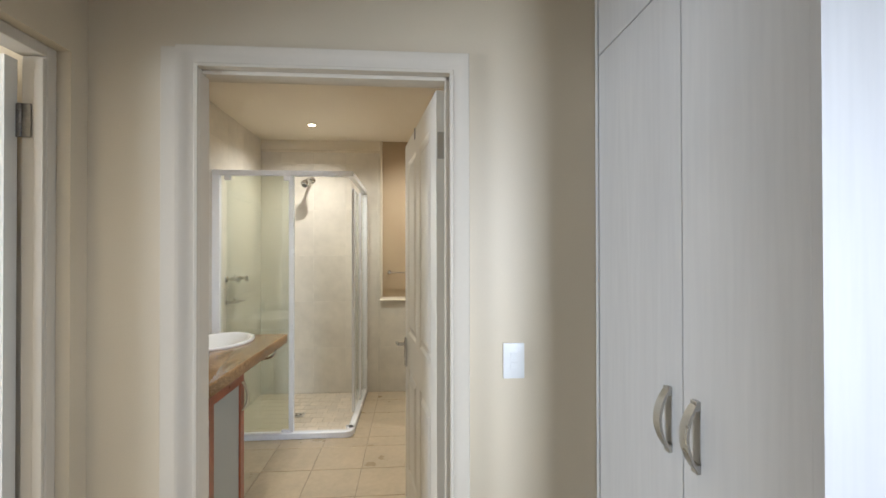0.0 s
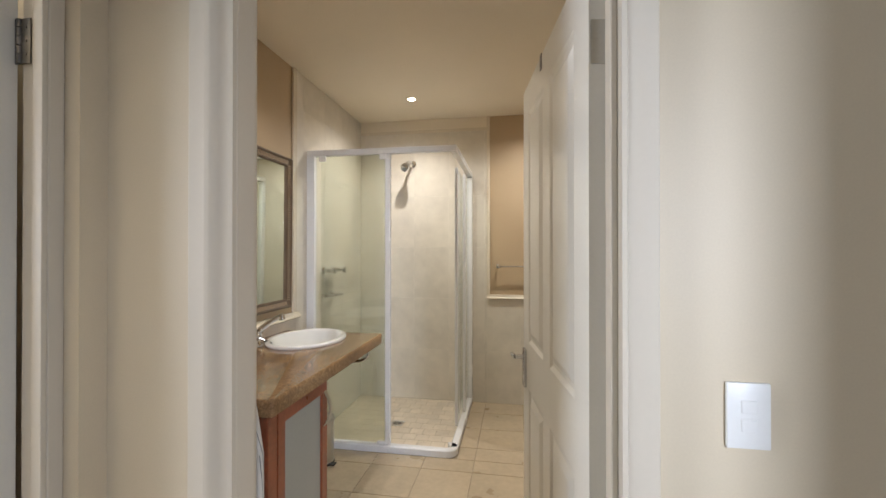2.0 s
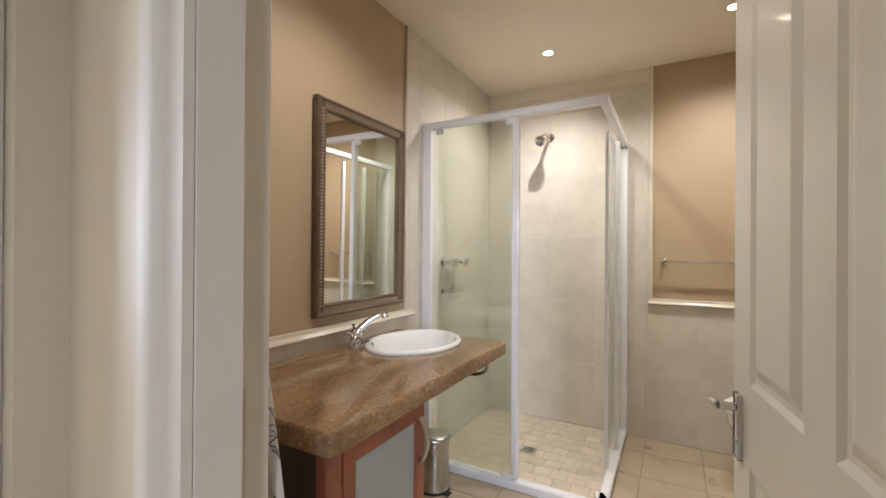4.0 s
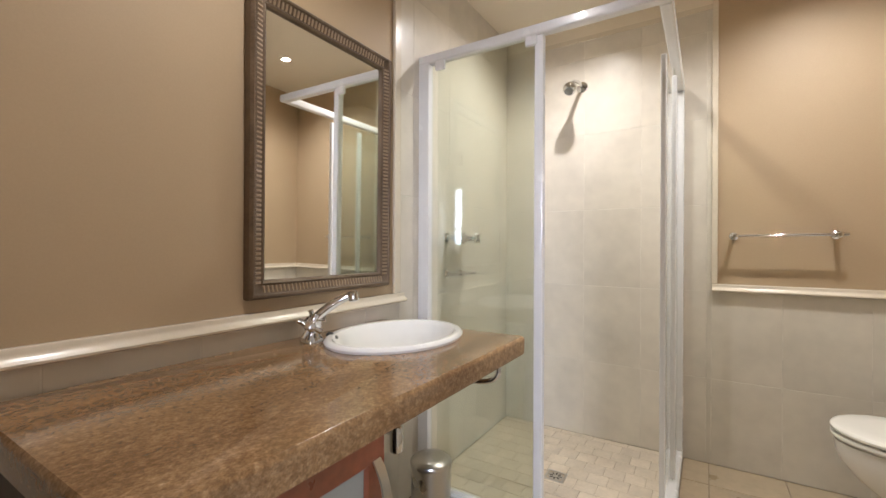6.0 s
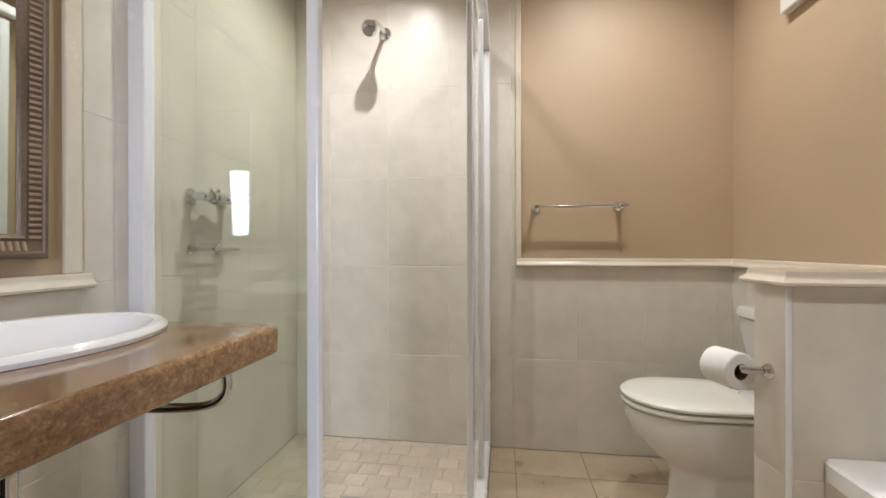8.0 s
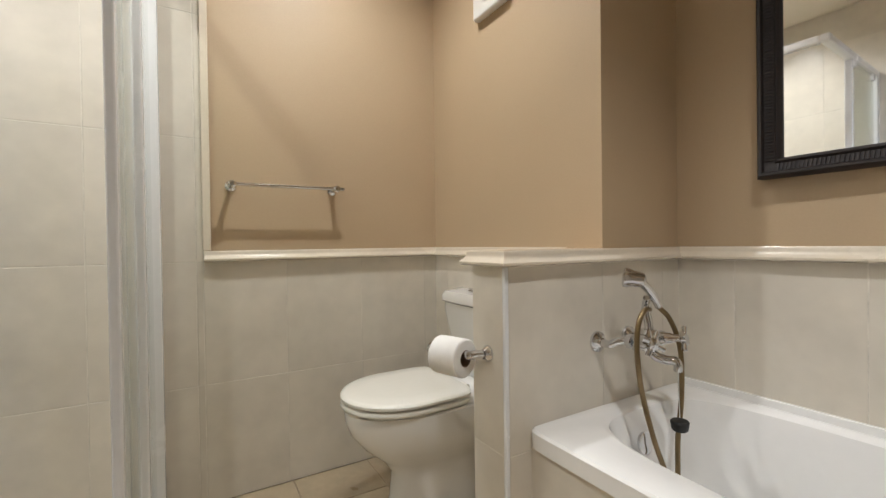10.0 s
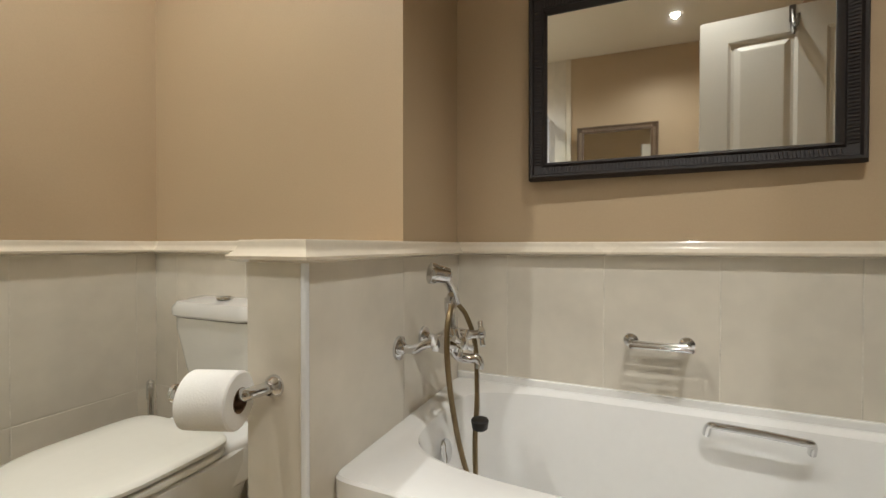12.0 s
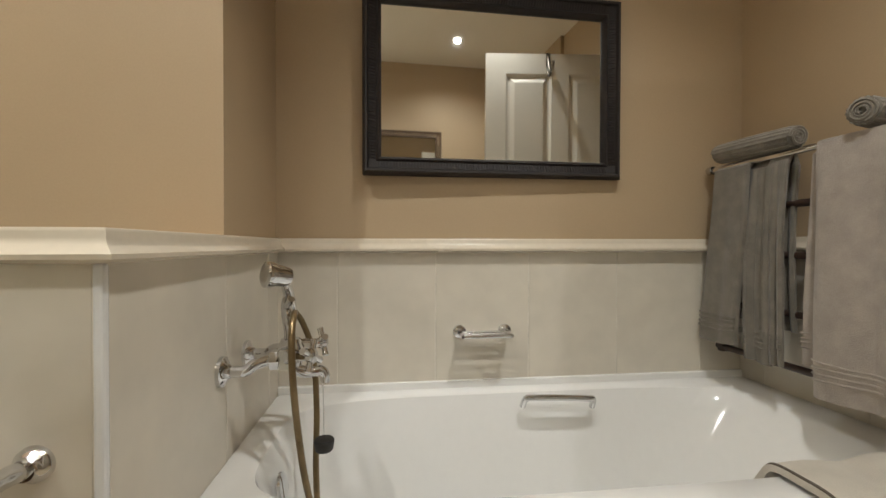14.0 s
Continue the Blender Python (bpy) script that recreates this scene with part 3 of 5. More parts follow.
def window(name, label, m, w, h):
    win = tagged(part(name, sweep([(0, 0), (w, 0), (w, h), (0, h)], [(0, 0.02), (0.055, 0.02), (0.055, -0.03), (0, -0.03)], m, closed=True), ALU), label, "window", kind="structure")
    part("transom", merge(bmesh.new(), box(0.05, w - 0.05, 0.32, 0.36, -0.025, 0.015), m), ALU, win)
    p = part("pane", merge(bmesh.new(), box(0.05, w - 0.05, 0.05, h - 0.05, -0.012, -0.006), m), WINDOW_GLASS, win)
    p.visible_shadow = False
    part("window_sill", merge(bmesh.new(), box(-0.04, w + 0.04, -0.03, 0.0, -0.05, 0.14, 0.004), m), GLOSS_WHITE, win)


window("window_1", "white window of the side room", plane((-3.54, -0.38, 0.9), (0, 1, 0), (0, 0, 1)), 0.96, 1.2)
window("window_2", "white window behind the start of the walk", plane((1.75, -1.74, 1.12), (-1, 0, 0), (0, 0, 1)), 0.56, 1.08)

# ---------------------------------------------------------------- hall: wardrobe and switch
wr = thing("wardrobe", "tall built-in wardrobe with pale wood-grain doors", "wardrobe", (HALL_E, 0.45, 0))
wl = DOOR_Y - 0.45
part("body", box(0.022, 0.62, 0.0, wl, 0.0, CEIL - 0.004), WARDROBE, wr)
part("filler", box(-0.004, 0.03, wl - 0.022, wl - 0.002, 0, CEIL - 0.006, 0.002), WARDROBE, wr)
SEAM, TOPZ = 0.330, 2.115
for nm, y0, y1 in (("door", 0.0, SEAM - 0.0015), ("door", SEAM + 0.0015, wl - 0.024)):
    part(nm, box(0.0, 0.02, y0, y1, 0.08, TOPZ - 0.002, 0.0025), WARDROBE, wr)
    part("top_door", box(0.0, 0.02, y0, y1, TOPZ + 0.002, CEIL - 0.01, 0.0025), WARDROBE, wr)
for y in (SEAM - 0.052, SEAM + 0.052):
    bm = bmesh.new()
    rings = []
    for k in range(17):
        a = k / 16
        z = 0.935 + 0.155 * a
        out = 0.006 + 0.030 * math.sin(math.pi * a) ** 0.8
        w = 0.011 + 0.003 * math.sin(math.pi * a)
        rings.append([(-out, y - w, z), (-out, y + w, z), (-out + 0.007, y + w, z), (-out + 0.007, y - w, z)])
    loft(rings, bm)
    box(-0.010, 0.001, y - 0.011, y + 0.011, 0.93, 0.952, 0.002, bm=bm)
    box(-0.010, 0.001, y - 0.011, y + 0.011, 1.073, 1.095, 0.002, bm=bm)
    part("handle", bm, STEEL, wr, "bowed brushed-steel handle", smooth=True)

sw = thing("light_switch", "white two-gang light switch on the cream wall", "light switch", (0.562, DOOR_Y, 1.058))
part("plate", box(-0.037, 0.037, -0.009, 0.0, -0.061, 0.061, 0.003), PLASTIC, sw, smooth=True)
for z in (-0.017, 0.017):
    part("rocker", box(-0.013, 0.013, -0.012, -0.008, z - 0.012, z + 0.012, 0.0015), PLASTIC, sw)

# ---------------------------------------------------------------- shower
FY, SX, TOPB = 3.14, -0.265, 2.065
enc = thing("shower_enclosure", "white-framed corner-entry glass shower enclosure", "shower", (0, 0, 0))
part("wall_post", box(WX, -1.248, FY - 0.02, FY + 0.02, 0.05, TOPB, 0.004), ALU, enc)
part("top_rail", box(WX, SX + 0.022, FY - 0.022, FY + 0.022, 2.022, TOPB, 0.008), ALU, enc)
part("side_top_rail", box(SX - 0.022, SX + 0.022, FY + 0.0222, NY, 2.022, TOPB, 0.008), ALU, enc)
part("side_wall_post", box(SX - 0.02, SX + 0.02, NY - 0.05, NY, 0.05, 2.02, 0.004), ALU, enc)
sill = smooth_path([(SX + 0.02, NY, 0), (SX + 0.02, 3.3, 0), (SX + 0.02, FY + 0.04, 0), (SX - 0.03, FY - 0.022, 0), (SX - 0.2, FY - 0.025, 0), (WX, FY - 0.025, 0)], 6)
part("threshold", sweep([(p.x, p.y) for p in sill], [(0, 0), (0, 0.04), (-0.008, 0.048), (-0.045, 0.048), (-0.052, 0.04), (-0.052, 0)][::-1]), ALU, enc, smooth=True)
part("fixed_pane", box(-1.252, -0.72, FY + 0.004, FY + 0.009, 0.05, 2.03), GLASS, enc)
part("slider_post", box(-0.736, -0.700, FY - 0.012, FY + 0.024, 0.05, 2.022, 0.005), ALU, enc)
part("sliding_pane", box(-1.20, -0.715, FY - 0.010, FY - 0.005, 0.06, 2.02), GLASS, enc)
for x in (-1.19, -0.75):
    part("roller", box(x - 0.025, x + 0.025, FY - 0.018, FY + 0.002, 1.985, 2.03, 0.005), ALU, enc)
part("guide", box(-0.79, -0.73, FY - 0.018, FY + 0.002, 0.048, 0.072, 0.004), ALU, enc)
for y0, dx, nm in ((3.50, -0.032, "side_slider_post"), (3.78, -0.008, "side_fixed_post")):
    part(nm, box(SX + dx - 0.010, SX + dx + 0.012, y0 - 0.018, y0 + 0.018, 0.06 if dx < 0 else 0.05, 1.985 if dx < 0 else 2.02, 0.005), ALU, enc)
part("side_sliding_pane", box(SX - 0.034, SX - 0.029, 3.51, 4.02, 0.06, 1.98), GLASS, enc)
part("side_fixed_pane", box(SX - 0.010, SX - 0.005, 3.77, NY - 0.03, 0.05, 2.02), GLASS, enc)

sh = thing("wall_shower", "round chrome shower head on a short arm", "shower", (-0.80, NY, 2.165))
part("flange", lathe([(0.034, 0), (0.032, -0.006), (0.016, -0.012), (0.012, -0.016)], axis=(0, 1, 0)), CHROME, sh, smooth=True)
part("arm", tube([(0, 0, 0), (-0.006, -0.07, 0.008), (-0.016, -0.135, -0.006), (-0.021, -0.165, -0.032)], 0.011), CHROME, sh, smooth=True)
part("head", lathe([(0.012, -0.006), (0.019, 0.0), (0.021, 0.010), (0.030, 0.018), (0.038, 0.034), (0.040, 0.048), (0.036, 0.062), (0.030, 0.070), (0.026, 0.071), (0.025, 0.067), (0.0, 0.067)], (-0.021, -0.162, -0.028), (-0.10, -0.60, -0.79), n=28, cap1=False), CHROME, sh, smooth=True)
part("nozzle", lathe([(0.023, 0.067), (0.022, 0.072), (0.012, 0.074), (0.0, 0.074)], (-0.021, -0.162, -0.028), (-0.10, -0.60, -0.79), n=24, cap1=False), GREY_PLASTIC, sh, "grey nozzle plate", smooth=True)

mx = thing("shower_mixer", "chrome wall shower mixer with cross handles", "shower mixer", (WX, 3.46, 1.213))
b = cyl((0.055, -0.10, 0), (0.055, 0.10, 0), 0.017)
lathe([(0.024, -0.024), (0.026, 0), (0.022, 0.026)], (0.055, 0, 0), (0, 1, 0), bm=b)
part("body", b, CHROME, mx, smooth=True)
for y in (-0.085, 0.085):
    b = lathe([(0.032, 0), (0.030, 0.008), (0.014, 0.016), (0.013, 0.055)], (0, y, 0), (1, 0, 0))
    part("flange", b, CHROME, mx, smooth=True)
    b = lathe([(0.011, 0), (0.011, 0.03), (0.016, 0.034), (0.016, 0.044), (0.008, 0.048)], (0.06, y, 0), (1, 0, 0))
    for k in range(4):
        a = math.pi / 4 + k * math.pi / 2
        cyl((0.098, y, 0), (0.098, y + 0.032 * math.cos(a), 0.032 * math.sin(a)), 0.006, 10, b, 0.0075)
    part("cross_handle", b, CHROME, mx, smooth=True)


def wire_rack(name, label, m, w, deep, bars):
    r = thing(name, label, "soap rack")
    r.matrix_basis = m
    for u in (0, w):
        b = lathe([(0.021, 0), (0.020, 0.006), (0.011, 0.012), (0.009, 0.025)], (u, 0, 0), (0, 0, 1))
        tube([(u, 0, 0.02), (u, 0, deep)], 0.007, bm=b, steps=0)
        part("bracket", b, CHROME, r, smooth=True)
    for k in range(bars):
        z = 0.028 + (deep - 0.028) * k / (bars - 1)
        part("bar", cyl((0, 0.002 if k % 2 else 0.0, z), (w, 0.002 if k % 2 else 0.0, z), 0.0042 if 0 < k < bars - 1 else 0.006, 10), CHROME, r, smooth=True)
    return r


wire_rack("soap_rack", "chrome wire soap rack on the shower tiles", plane((WX, 3.375, 1.022), (0, 1, 0), (0, 0, 1)), 0.15, 0.095, 6)
wire_rack("soap_dish", "chrome wire soap dish above the bath", plane((EX, 2.615, 0.676), (0, -1, 0), (0, 0, 1)), 0.145, 0.085, 5)

dr = thing("floor_drain", "square steel shower drain set in the tiles", "drain", (-0.785, 3.60, 0))
part("frame", sweep([(-0.05, -0.05), (0.05, -0.05), (0.05, 0.05), (-0.05, 0.05)], [(0, 0), (0, 0.003), (0.012, 0.003), (0.012, 0)], closed=True), STEEL, dr)
part("grate", lathe([(0.037, 0.0), (0.037, 0.002), (0.03, 0.0022), (0.012, 0.0022), (0.008, 0.003), (0, 0.003)], n=20, cap1=False), STEEL, dr)
# Thin black slips stand in for the dark of the grate's openings.
for k in range(8):
    a = k * math.pi / 4
    part("slot_shade", merge(bmesh.new(), box(0.014, 0.031, -0.0035, 0.0035, 0.002, 0.0028), Matrix.Rotation(a, 4, "Z")), RUBBER, dr)

# ---------------------------------------------------------------- vanity
CT, CY0, CY1, CX = 0.858, 1.678, 2.862, -0.665
vc = thing("vanity_cabinet", "mahogany vanity cabinet with a frosted grey door", "cabinet", (0, 0, 0))
VY0, VY1, VX = 1.69, 2.13, -0.70
# Dark brown sides; the near end also paints in an open shelf's shade.
b = box(-1.17, VX, VY0, VY0 + 0.02, 0.06, CT - 0.062)
box(-1.17, VX, VY1 - 0.02, VY1, 0.06, CT - 0.062, bm=b)
box(-1.17, -1.158, VY0 + 0.02, VY1 - 0.02, 0.06, CT - 0.062, bm=b)
box(-1.158, VX, VY0 + 0.02, VY1 - 0.02, 0.06, 0.08, bm=b)
part("carcass", b, DARK_WOOD, vc)
part("plinth", box(-1.17, VX - 0.04, VY0 + 0.01, VY1 - 0.01, 0, 0.06), DARK_WOOD, vc)
part("post", box(VX - 0.02, VX + 0.015, VY0 - 0.005, VY0 + 0.052, 0.0, CT - 0.062, 0.004), MAHOGANY, vc)
vd = part("door", sweep([(VY0 + 0.054, 0.085), (VY1 - 0.0, 0.085), (VY1 - 0.0, CT - 0.068), (VY0 + 0.054, CT - 0.068)], [(0, 0), (0, 0.018), (0.044, 0.018), (0.05, 0.012), (0.05, 0)], plane((VX, 0, 0), (0, 1, 0), (0, 0, 1)), closed=True), MAHOGANY, vc)
part("panel", box(VX + 0.002, VX + 0.010, VY0 + 0.10, VY1 - 0.046, 0.13, CT - 0.115), FROST, vd, "frosted grey-green door panel")
hb = bmesh.new()
loft([[(VX + 0.020 + 0.028 * math.sin(math.pi * k / 14) ** 0.8, VY1 - 0.034, 0.60 + 0.15 * k / 14), (VX + 0.020 + 0.028 * math.sin(math.pi * k / 14) ** 0.8, VY1 - 0.012, 0.60 + 0.15 * k / 14), (VX + 0.015 + 0.028 * math.sin(math.pi * k / 14) ** 0.8, VY1 - 0.012, 0.60 + 0.15 * k / 14), (VX + 0.015 + 0.028 * math.sin(math.pi * k / 14) ** 0.8, VY1 - 0.034, 0.60 + 0.15 * k / 14)] for k in range(15)], hb)
part("handle", hb, STEEL, vd, "bowed steel handle", smooth=True)

BX, BY, BA, BB = -1.025, 2.605, 0.205, 0.262


def oval(a, b, z, n=48, cx=BX, cy=BY, p=2.0):
    out = []
    for i in range(n):
        t = 2 * math.pi * i / n
        c, s = math.cos(t), math.sin(t)
        out.append((cx + a * math.copysign(abs(c) ** (2 / p), c), cy + b * math.copysign(abs(s) ** (2 / p), s), z))
    return out


def slab_ring(inset, z, n=96, p=70):
    return oval((CX - WX) / 2 - inset, (CY1 - CY0) / 2 - inset, z, n, (WX + 0.001 + CX) / 2, (CY0 + CY1) / 2, p)


hole = [oval(BA - 0.02, BB - 0.02, z, 96) for z in (CT, CT - 0.062)]
ct = part("countertop", loft([hole[1], slab_ring(0.006, CT - 0.062), slab_ring(0.001, CT - 0.058), slab_ring(0.0, CT - 0.012), slab_ring(0.002, CT - 0.005), slab_ring(0.007, CT), hole[0], hole[1]], cap0=False, cap1=False), GRANITE, smooth=True)
tagged(ct, "thick polished brown granite vanity countertop", "countertop")
basin = thing("wash_basin", "white oval drop-in wash basin in the granite top", "basin", (0, 0, 0))
part("bowl", loft([oval(BA, BB, CT + 0.001), oval(BA + 0.002, BB + 0.002, CT + 0.009), oval(BA - 0.003, BB - 0.003, CT + 0.017), oval(BA - 0.012, BB - 0.012, CT + 0.020), oval(BA - 0.024, BB - 0.024, CT + 0.017),
                   oval(BA - 0.034, BB - 0.034, CT + 0.002), oval(BA - 0.05, BB - 0.055, CT - 0.05), oval(BA - 0.085, BB - 0.10, CT - 0.10), oval(0.06, 0.07, CT - 0.128), oval(0.022, 0.022, CT - 0.132)], cap0=False), CERAMIC, basin, smooth=True)
part("waste", lathe([(0.024, 0), (0.024, 0.003), (0.018, 0.004), (0.006, 0.001), (0.0, 0.001)], (BX, BY, CT - 0.1325), n=20, cap1=False), CHROME, basin, smooth=True)

tap = thing("basin_tap", "chrome pillar mixer tap with cross handles", "tap", (-1.215, 2.408, CT))
part("base", lathe([(0.036, 0), (0.035, 0.010), (0.027, 0.020), (0.025, 0.04), (0.031, 0.05), (0.029, 0.068), (0.016, 0.080)]), CHROME, tap, smooth=True)
part("spout", tube([(0, 0, 0.055), (0.018, 0.016, 0.085), (0.05, 0.044, 0.118), (0.084, 0.072, 0.142), (0.098, 0.084, 0.145)], 0.012, radii=(0.017, 0.0115)), CHROME, tap, smooth=True)
part("nozzle", lathe([(0.012, 0), (0.017, 0.006), (0.017, 0.03), (0.014, 0.033)], (0.096, 0.082, 0.160), (0.15, 0.12, -1)), CHROME, tap, smooth=True)
for s in (-1, 1):
    d = Vector((-0.65 * s, 0.76 * s, 0.25)).normalized()
    b = lathe([(0.012, 0.01), (0.012, 0.035), (0.017, 0.038), (0.017, 0.050), (0.009, 0.054)], (0, 0, 0.045), d)
    e1 = d.orthogonal().normalized()
    e2 = d.cross(e1)
    for k in range(4):
        a = k * math.pi / 2 + 0.5
        c = Vector((0, 0, 0.045)) + d * 0.044
        cyl(c, c + 0.040 * (e1 * math.cos(a) + e2 * math.sin(a)), 0.0065, 10, b, 0.0095)
    part("cross_handle", b, CHROME, tap, smooth=True)
part("plug", lathe([(0.018, 0), (0.021, 0.004), (0.019, 0.014), (0.006, 0.016)], (0.035, 0.048, 0.004), (0.5, 0.3, 1)), RUBBER, tap, "black rubber plug", smooth=True)

# chrome waste trap behind the cabinet's end, towel arm under the top
tr = thing("waste_trap", "chrome basin waste pipe under the countertop", "pipe", (BX, BY, 0))
part("pipe", cyl((0, 0, CT - 0.135), (0, 0, 0.55), 0.015), CHROME, tr, smooth=True)
part("bottle", lathe([(0.018, 0.470), (0.023, 0.475), (0.024, 0.555), (0.020, 0.562), (0.016, 0.565)]), CHROME, tr, smooth=True)
part("outlet", cyl((0, 0, 0.535), (WX - BX, 0, 0.535), 0.014), CHROME, tr, smooth=True)
ta = thing("towel_ring", "curved chrome towel arm fixed under the countertop", "towel ring", (0, 0, 0))
part("arm", tube([(-0.735, 2.76, CT - 0.062), (-0.725, 2.765, CT - 0.09), (-0.73, 2.765, CT - 0.125), (-0.77, 2.76, CT - 0.148), (-0.86, 2.74, CT - 0.150), (-0.98, 2.72, CT - 0.150)], 0.0095), CHROME, ta, smooth=True)
part("flange", lathe([(0.024, 0), (0.022, -0.007), (0.01, -0.01)], (-0.735, 2.76, CT - 0.0622)), CHROME, ta, smooth=True)

pb = thing("pedal_bin", "small brushed-steel pedal bin on the floor", "bin", (-1.10, 2.93, 0))
part("body", lathe([(0.080, 0.0), (0.084, 0.004), (0.084, 0.018), (0.081, 0.02), (0.081, 0.262), (0.084, 0.264), (0.084, 0.272)], n=36), STEEL, pb, smooth=True)
part("lid", lathe([(0.085, 0.274), (0.085, 0.284), (0.078, 0.293), (0.05, 0.302), (0.0, 0.306)], n=36, cap1=False), STEEL, pb, smooth=True)
part("pedal", box(0.07, 0.115, -0.055, -0.015, 0.008, 0.016, 0.003), RUBBER, pb)
part("base_ring", lathe([(0.086, 0.0), (0.086, 0.012), (0.084, 0.014)], n=36), RUBBER, pb)

# ---------------------------------------------------------------- mirrors


def framed_mirror(name, label, m, w, h, fw, deep, mat, ribs, rib_mat, lean=0.0, turn=0.0):
    mr = thing(name, label, "mirror")
    mr.matrix_basis = m @ Matrix.Rotation(lean, 4, "X") @ Matrix.Rotation(turn, 4, "Y")
    prof = [(0, 0), (0, deep * 0.75), (0.008, deep), (0.014, deep * 0.96), (0.018, deep * 0.8), (fw - 0.016, deep * 0.62), (fw - 0.010, deep * 0.72), (fw - 0.003, deep * 0.6), (fw, deep * 0.35), (fw, 0)]
    part("frame", sweep([(0, 0), (w, 0), (w, h), (0, h)], prof, closed=True), mat, mr, smooth=True)
    part("glass", box(fw - 0.006, w - fw + 0.006, fw - 0.006, h - fw + 0.006, deep * 0.35 - 0.006, deep * 0.35), MIRROR, mr)
    if ribs:
        a0, a1, r, z0, z1 = 0.019, fw - 0.017, ribs * 0.36, deep * 0.78, deep * 0.62
        section = ((-r, -0.003), (-r * 0.5, 0.0035), (r * 0.5, 0.0035), (r, -0.003))
        rib = loft([[(x, a0, z0 + dz) for x, dz in section], [(x, a1, z1 + dz) for x, dz in section]])
        bmesh.ops.recalc_face_normals(rib, faces=rib.faces[:])
        rib_mesh = bpy.data.meshes.new("rib")
        rib.to_mesh(rib_mesh)
        rib.free()
        rib_mesh.materials.append(rib_mat)
        sides = ((w, Matrix.Identity(4)), (h, Matrix.Translation((w, 0, 0)) @ Matrix.Rotation(math.pi / 2, 4, "Z")),
                 (w, Matrix.Translation((w, h, 0)) @ Matrix.Rotation(math.pi, 4, "Z")), (h, Matrix.Translation((0, h, 0)) @ Matrix.Rotation(-math.pi / 2, 4, "Z")))
        for length, rot in sides:
            n = int(length / ribs)
            for k in range(n):
                u = (k + 0.5) * length / n
                if fw * 0.8 <= u <= length - fw * 0.8:
                    ob = new("rib", rib_mesh)
                    ob.parent = mr
                    ob.matrix_local = rot @ Matrix.Translation((u, 0, 0))
    return mr


TURN_M = 1.6
RIB = material("ribbed_pewter", (0.40, 0.30, 0.205), 0.38, metal=0.25, vary=0.12, scale=9, fine=120, bump=0.1)
RIB_DARK = material("ribbed_ebony", (0.020, 0.013, 0.011), 0.62, vary=0.2, scale=9, fine=120, bump=0.1)
framed_mirror("vanity_mirror", "tall mirror in a ribbed pewter frame", plane((WX - 0.006, 2.232, 1.001), (0, 1, 0), (0, 0, 1)), 0.648, 0.95, 0.058, 0.035, PEWTER, 0.0145, RIB, radians(0.5))
framed_mirror("bath_mirror", "wide mirror in a dark ribbed frame above the bath", plane((EX + 0.004, 2.914, 1.162), (0, -1, 0), (0, 0, 1)), 0.826, 0.575, 0.056, 0.052, EBONY, 0.009, RIB_DARK, radians(0.5), radians(TURN_M))

# ---------------------------------------------------------------- toilet corner


def bar_rail(name, label, a, b, off, r):
    """Rail between a and b, standing off its wall by the vector off."""
    a, b, off = Vector(a), Vector(b), Vector(off)
    t = thing(name, label, "towel rail", a)
    for p in (a + (b - a) * 0.04, b - (b - a) * 0.07):
        q = p - a
        bm = lathe([(0.021, 0), (0.020, 0.007), (0.011, 0.013), (0.009, off.length - 0.01), (0.014, off.length - 0.006), (0.014, off.length + 0.006), (0.008, off.length + 0.011)], q, off)
        part("bracket", bm, CHROME, t, smooth=True)
    part("bar", cyl(off, b - a + off, r), CHROME, t, smooth=True)
    return t


bar_rail("towel_rail", "chrome towel rail on the tan wall, empty", (-0.035, NY + 0.007, 1.225), (0.415, NY + 0.007, 1.228), (0, -0.075, 0), 0.0075)

TY = 3.76
toilet = thing("toilet", "white ceramic toilet with a closed lid", "toilet", (0, 0, 0))


def egg(x0, x1, half, z, n=48, back=3.2):
    """Plan of the bowl: round at x0, squarer at x1."""
    out, cx, a = [], (x0 + x1) / 2, (x1 - x0) / 2
    for i in range(n):
        t = 2 * math.pi * i / n
        c, s = math.cos(t), math.sin(t)
        p = 2.0 if c < 0 else back
        out.append((cx + a * math.copysign(abs(c) ** (2 / p), c), TY + half * math.copysign(abs(s) ** (2 / p), s), z))
    return out


part("bowl", loft([egg(0.46, 0.84, 0.115, 0.0), egg(0.45, 0.84, 0.12, 0.012), egg(0.465, 0.83, 0.105, 0.05), egg(0.472, 0.83, 0.10, 0.15), egg(0.435, 0.84, 0.120, 0.20), egg(0.365, 0.85, 0.156, 0.26), egg(0.318, 0.86, 0.178, 0.32), egg(0.302, 0.87, 0.184, 0.365), egg(0.299, 0.87, 0.185, 0.402), egg(0.308, 0.86, 0.179, 0.408)]), CERAMIC, toilet, smooth=True)
part("back_shelf", box(0.68, 0.905, TY - 0.17, TY + 0.17, 0.30, 0.428, 0.02, seg=3), CERAMIC, toilet, smooth=True)
B = 7.0
part("seat", loft([egg(0.322, 0.70, 0.160, 0.4075, back=B), egg(0.306, 0.715, 0.176, 0.414, back=B), egg(0.292, 0.722, 0.190, 0.4165, back=B), egg(0.289, 0.724, 0.193, 0.422, back=B), egg(0.291, 0.723, 0.191, 0.430, back=B), egg(0.300, 0.715, 0.183, 0.434, back=B)]), SEAT, toilet, smooth=True)
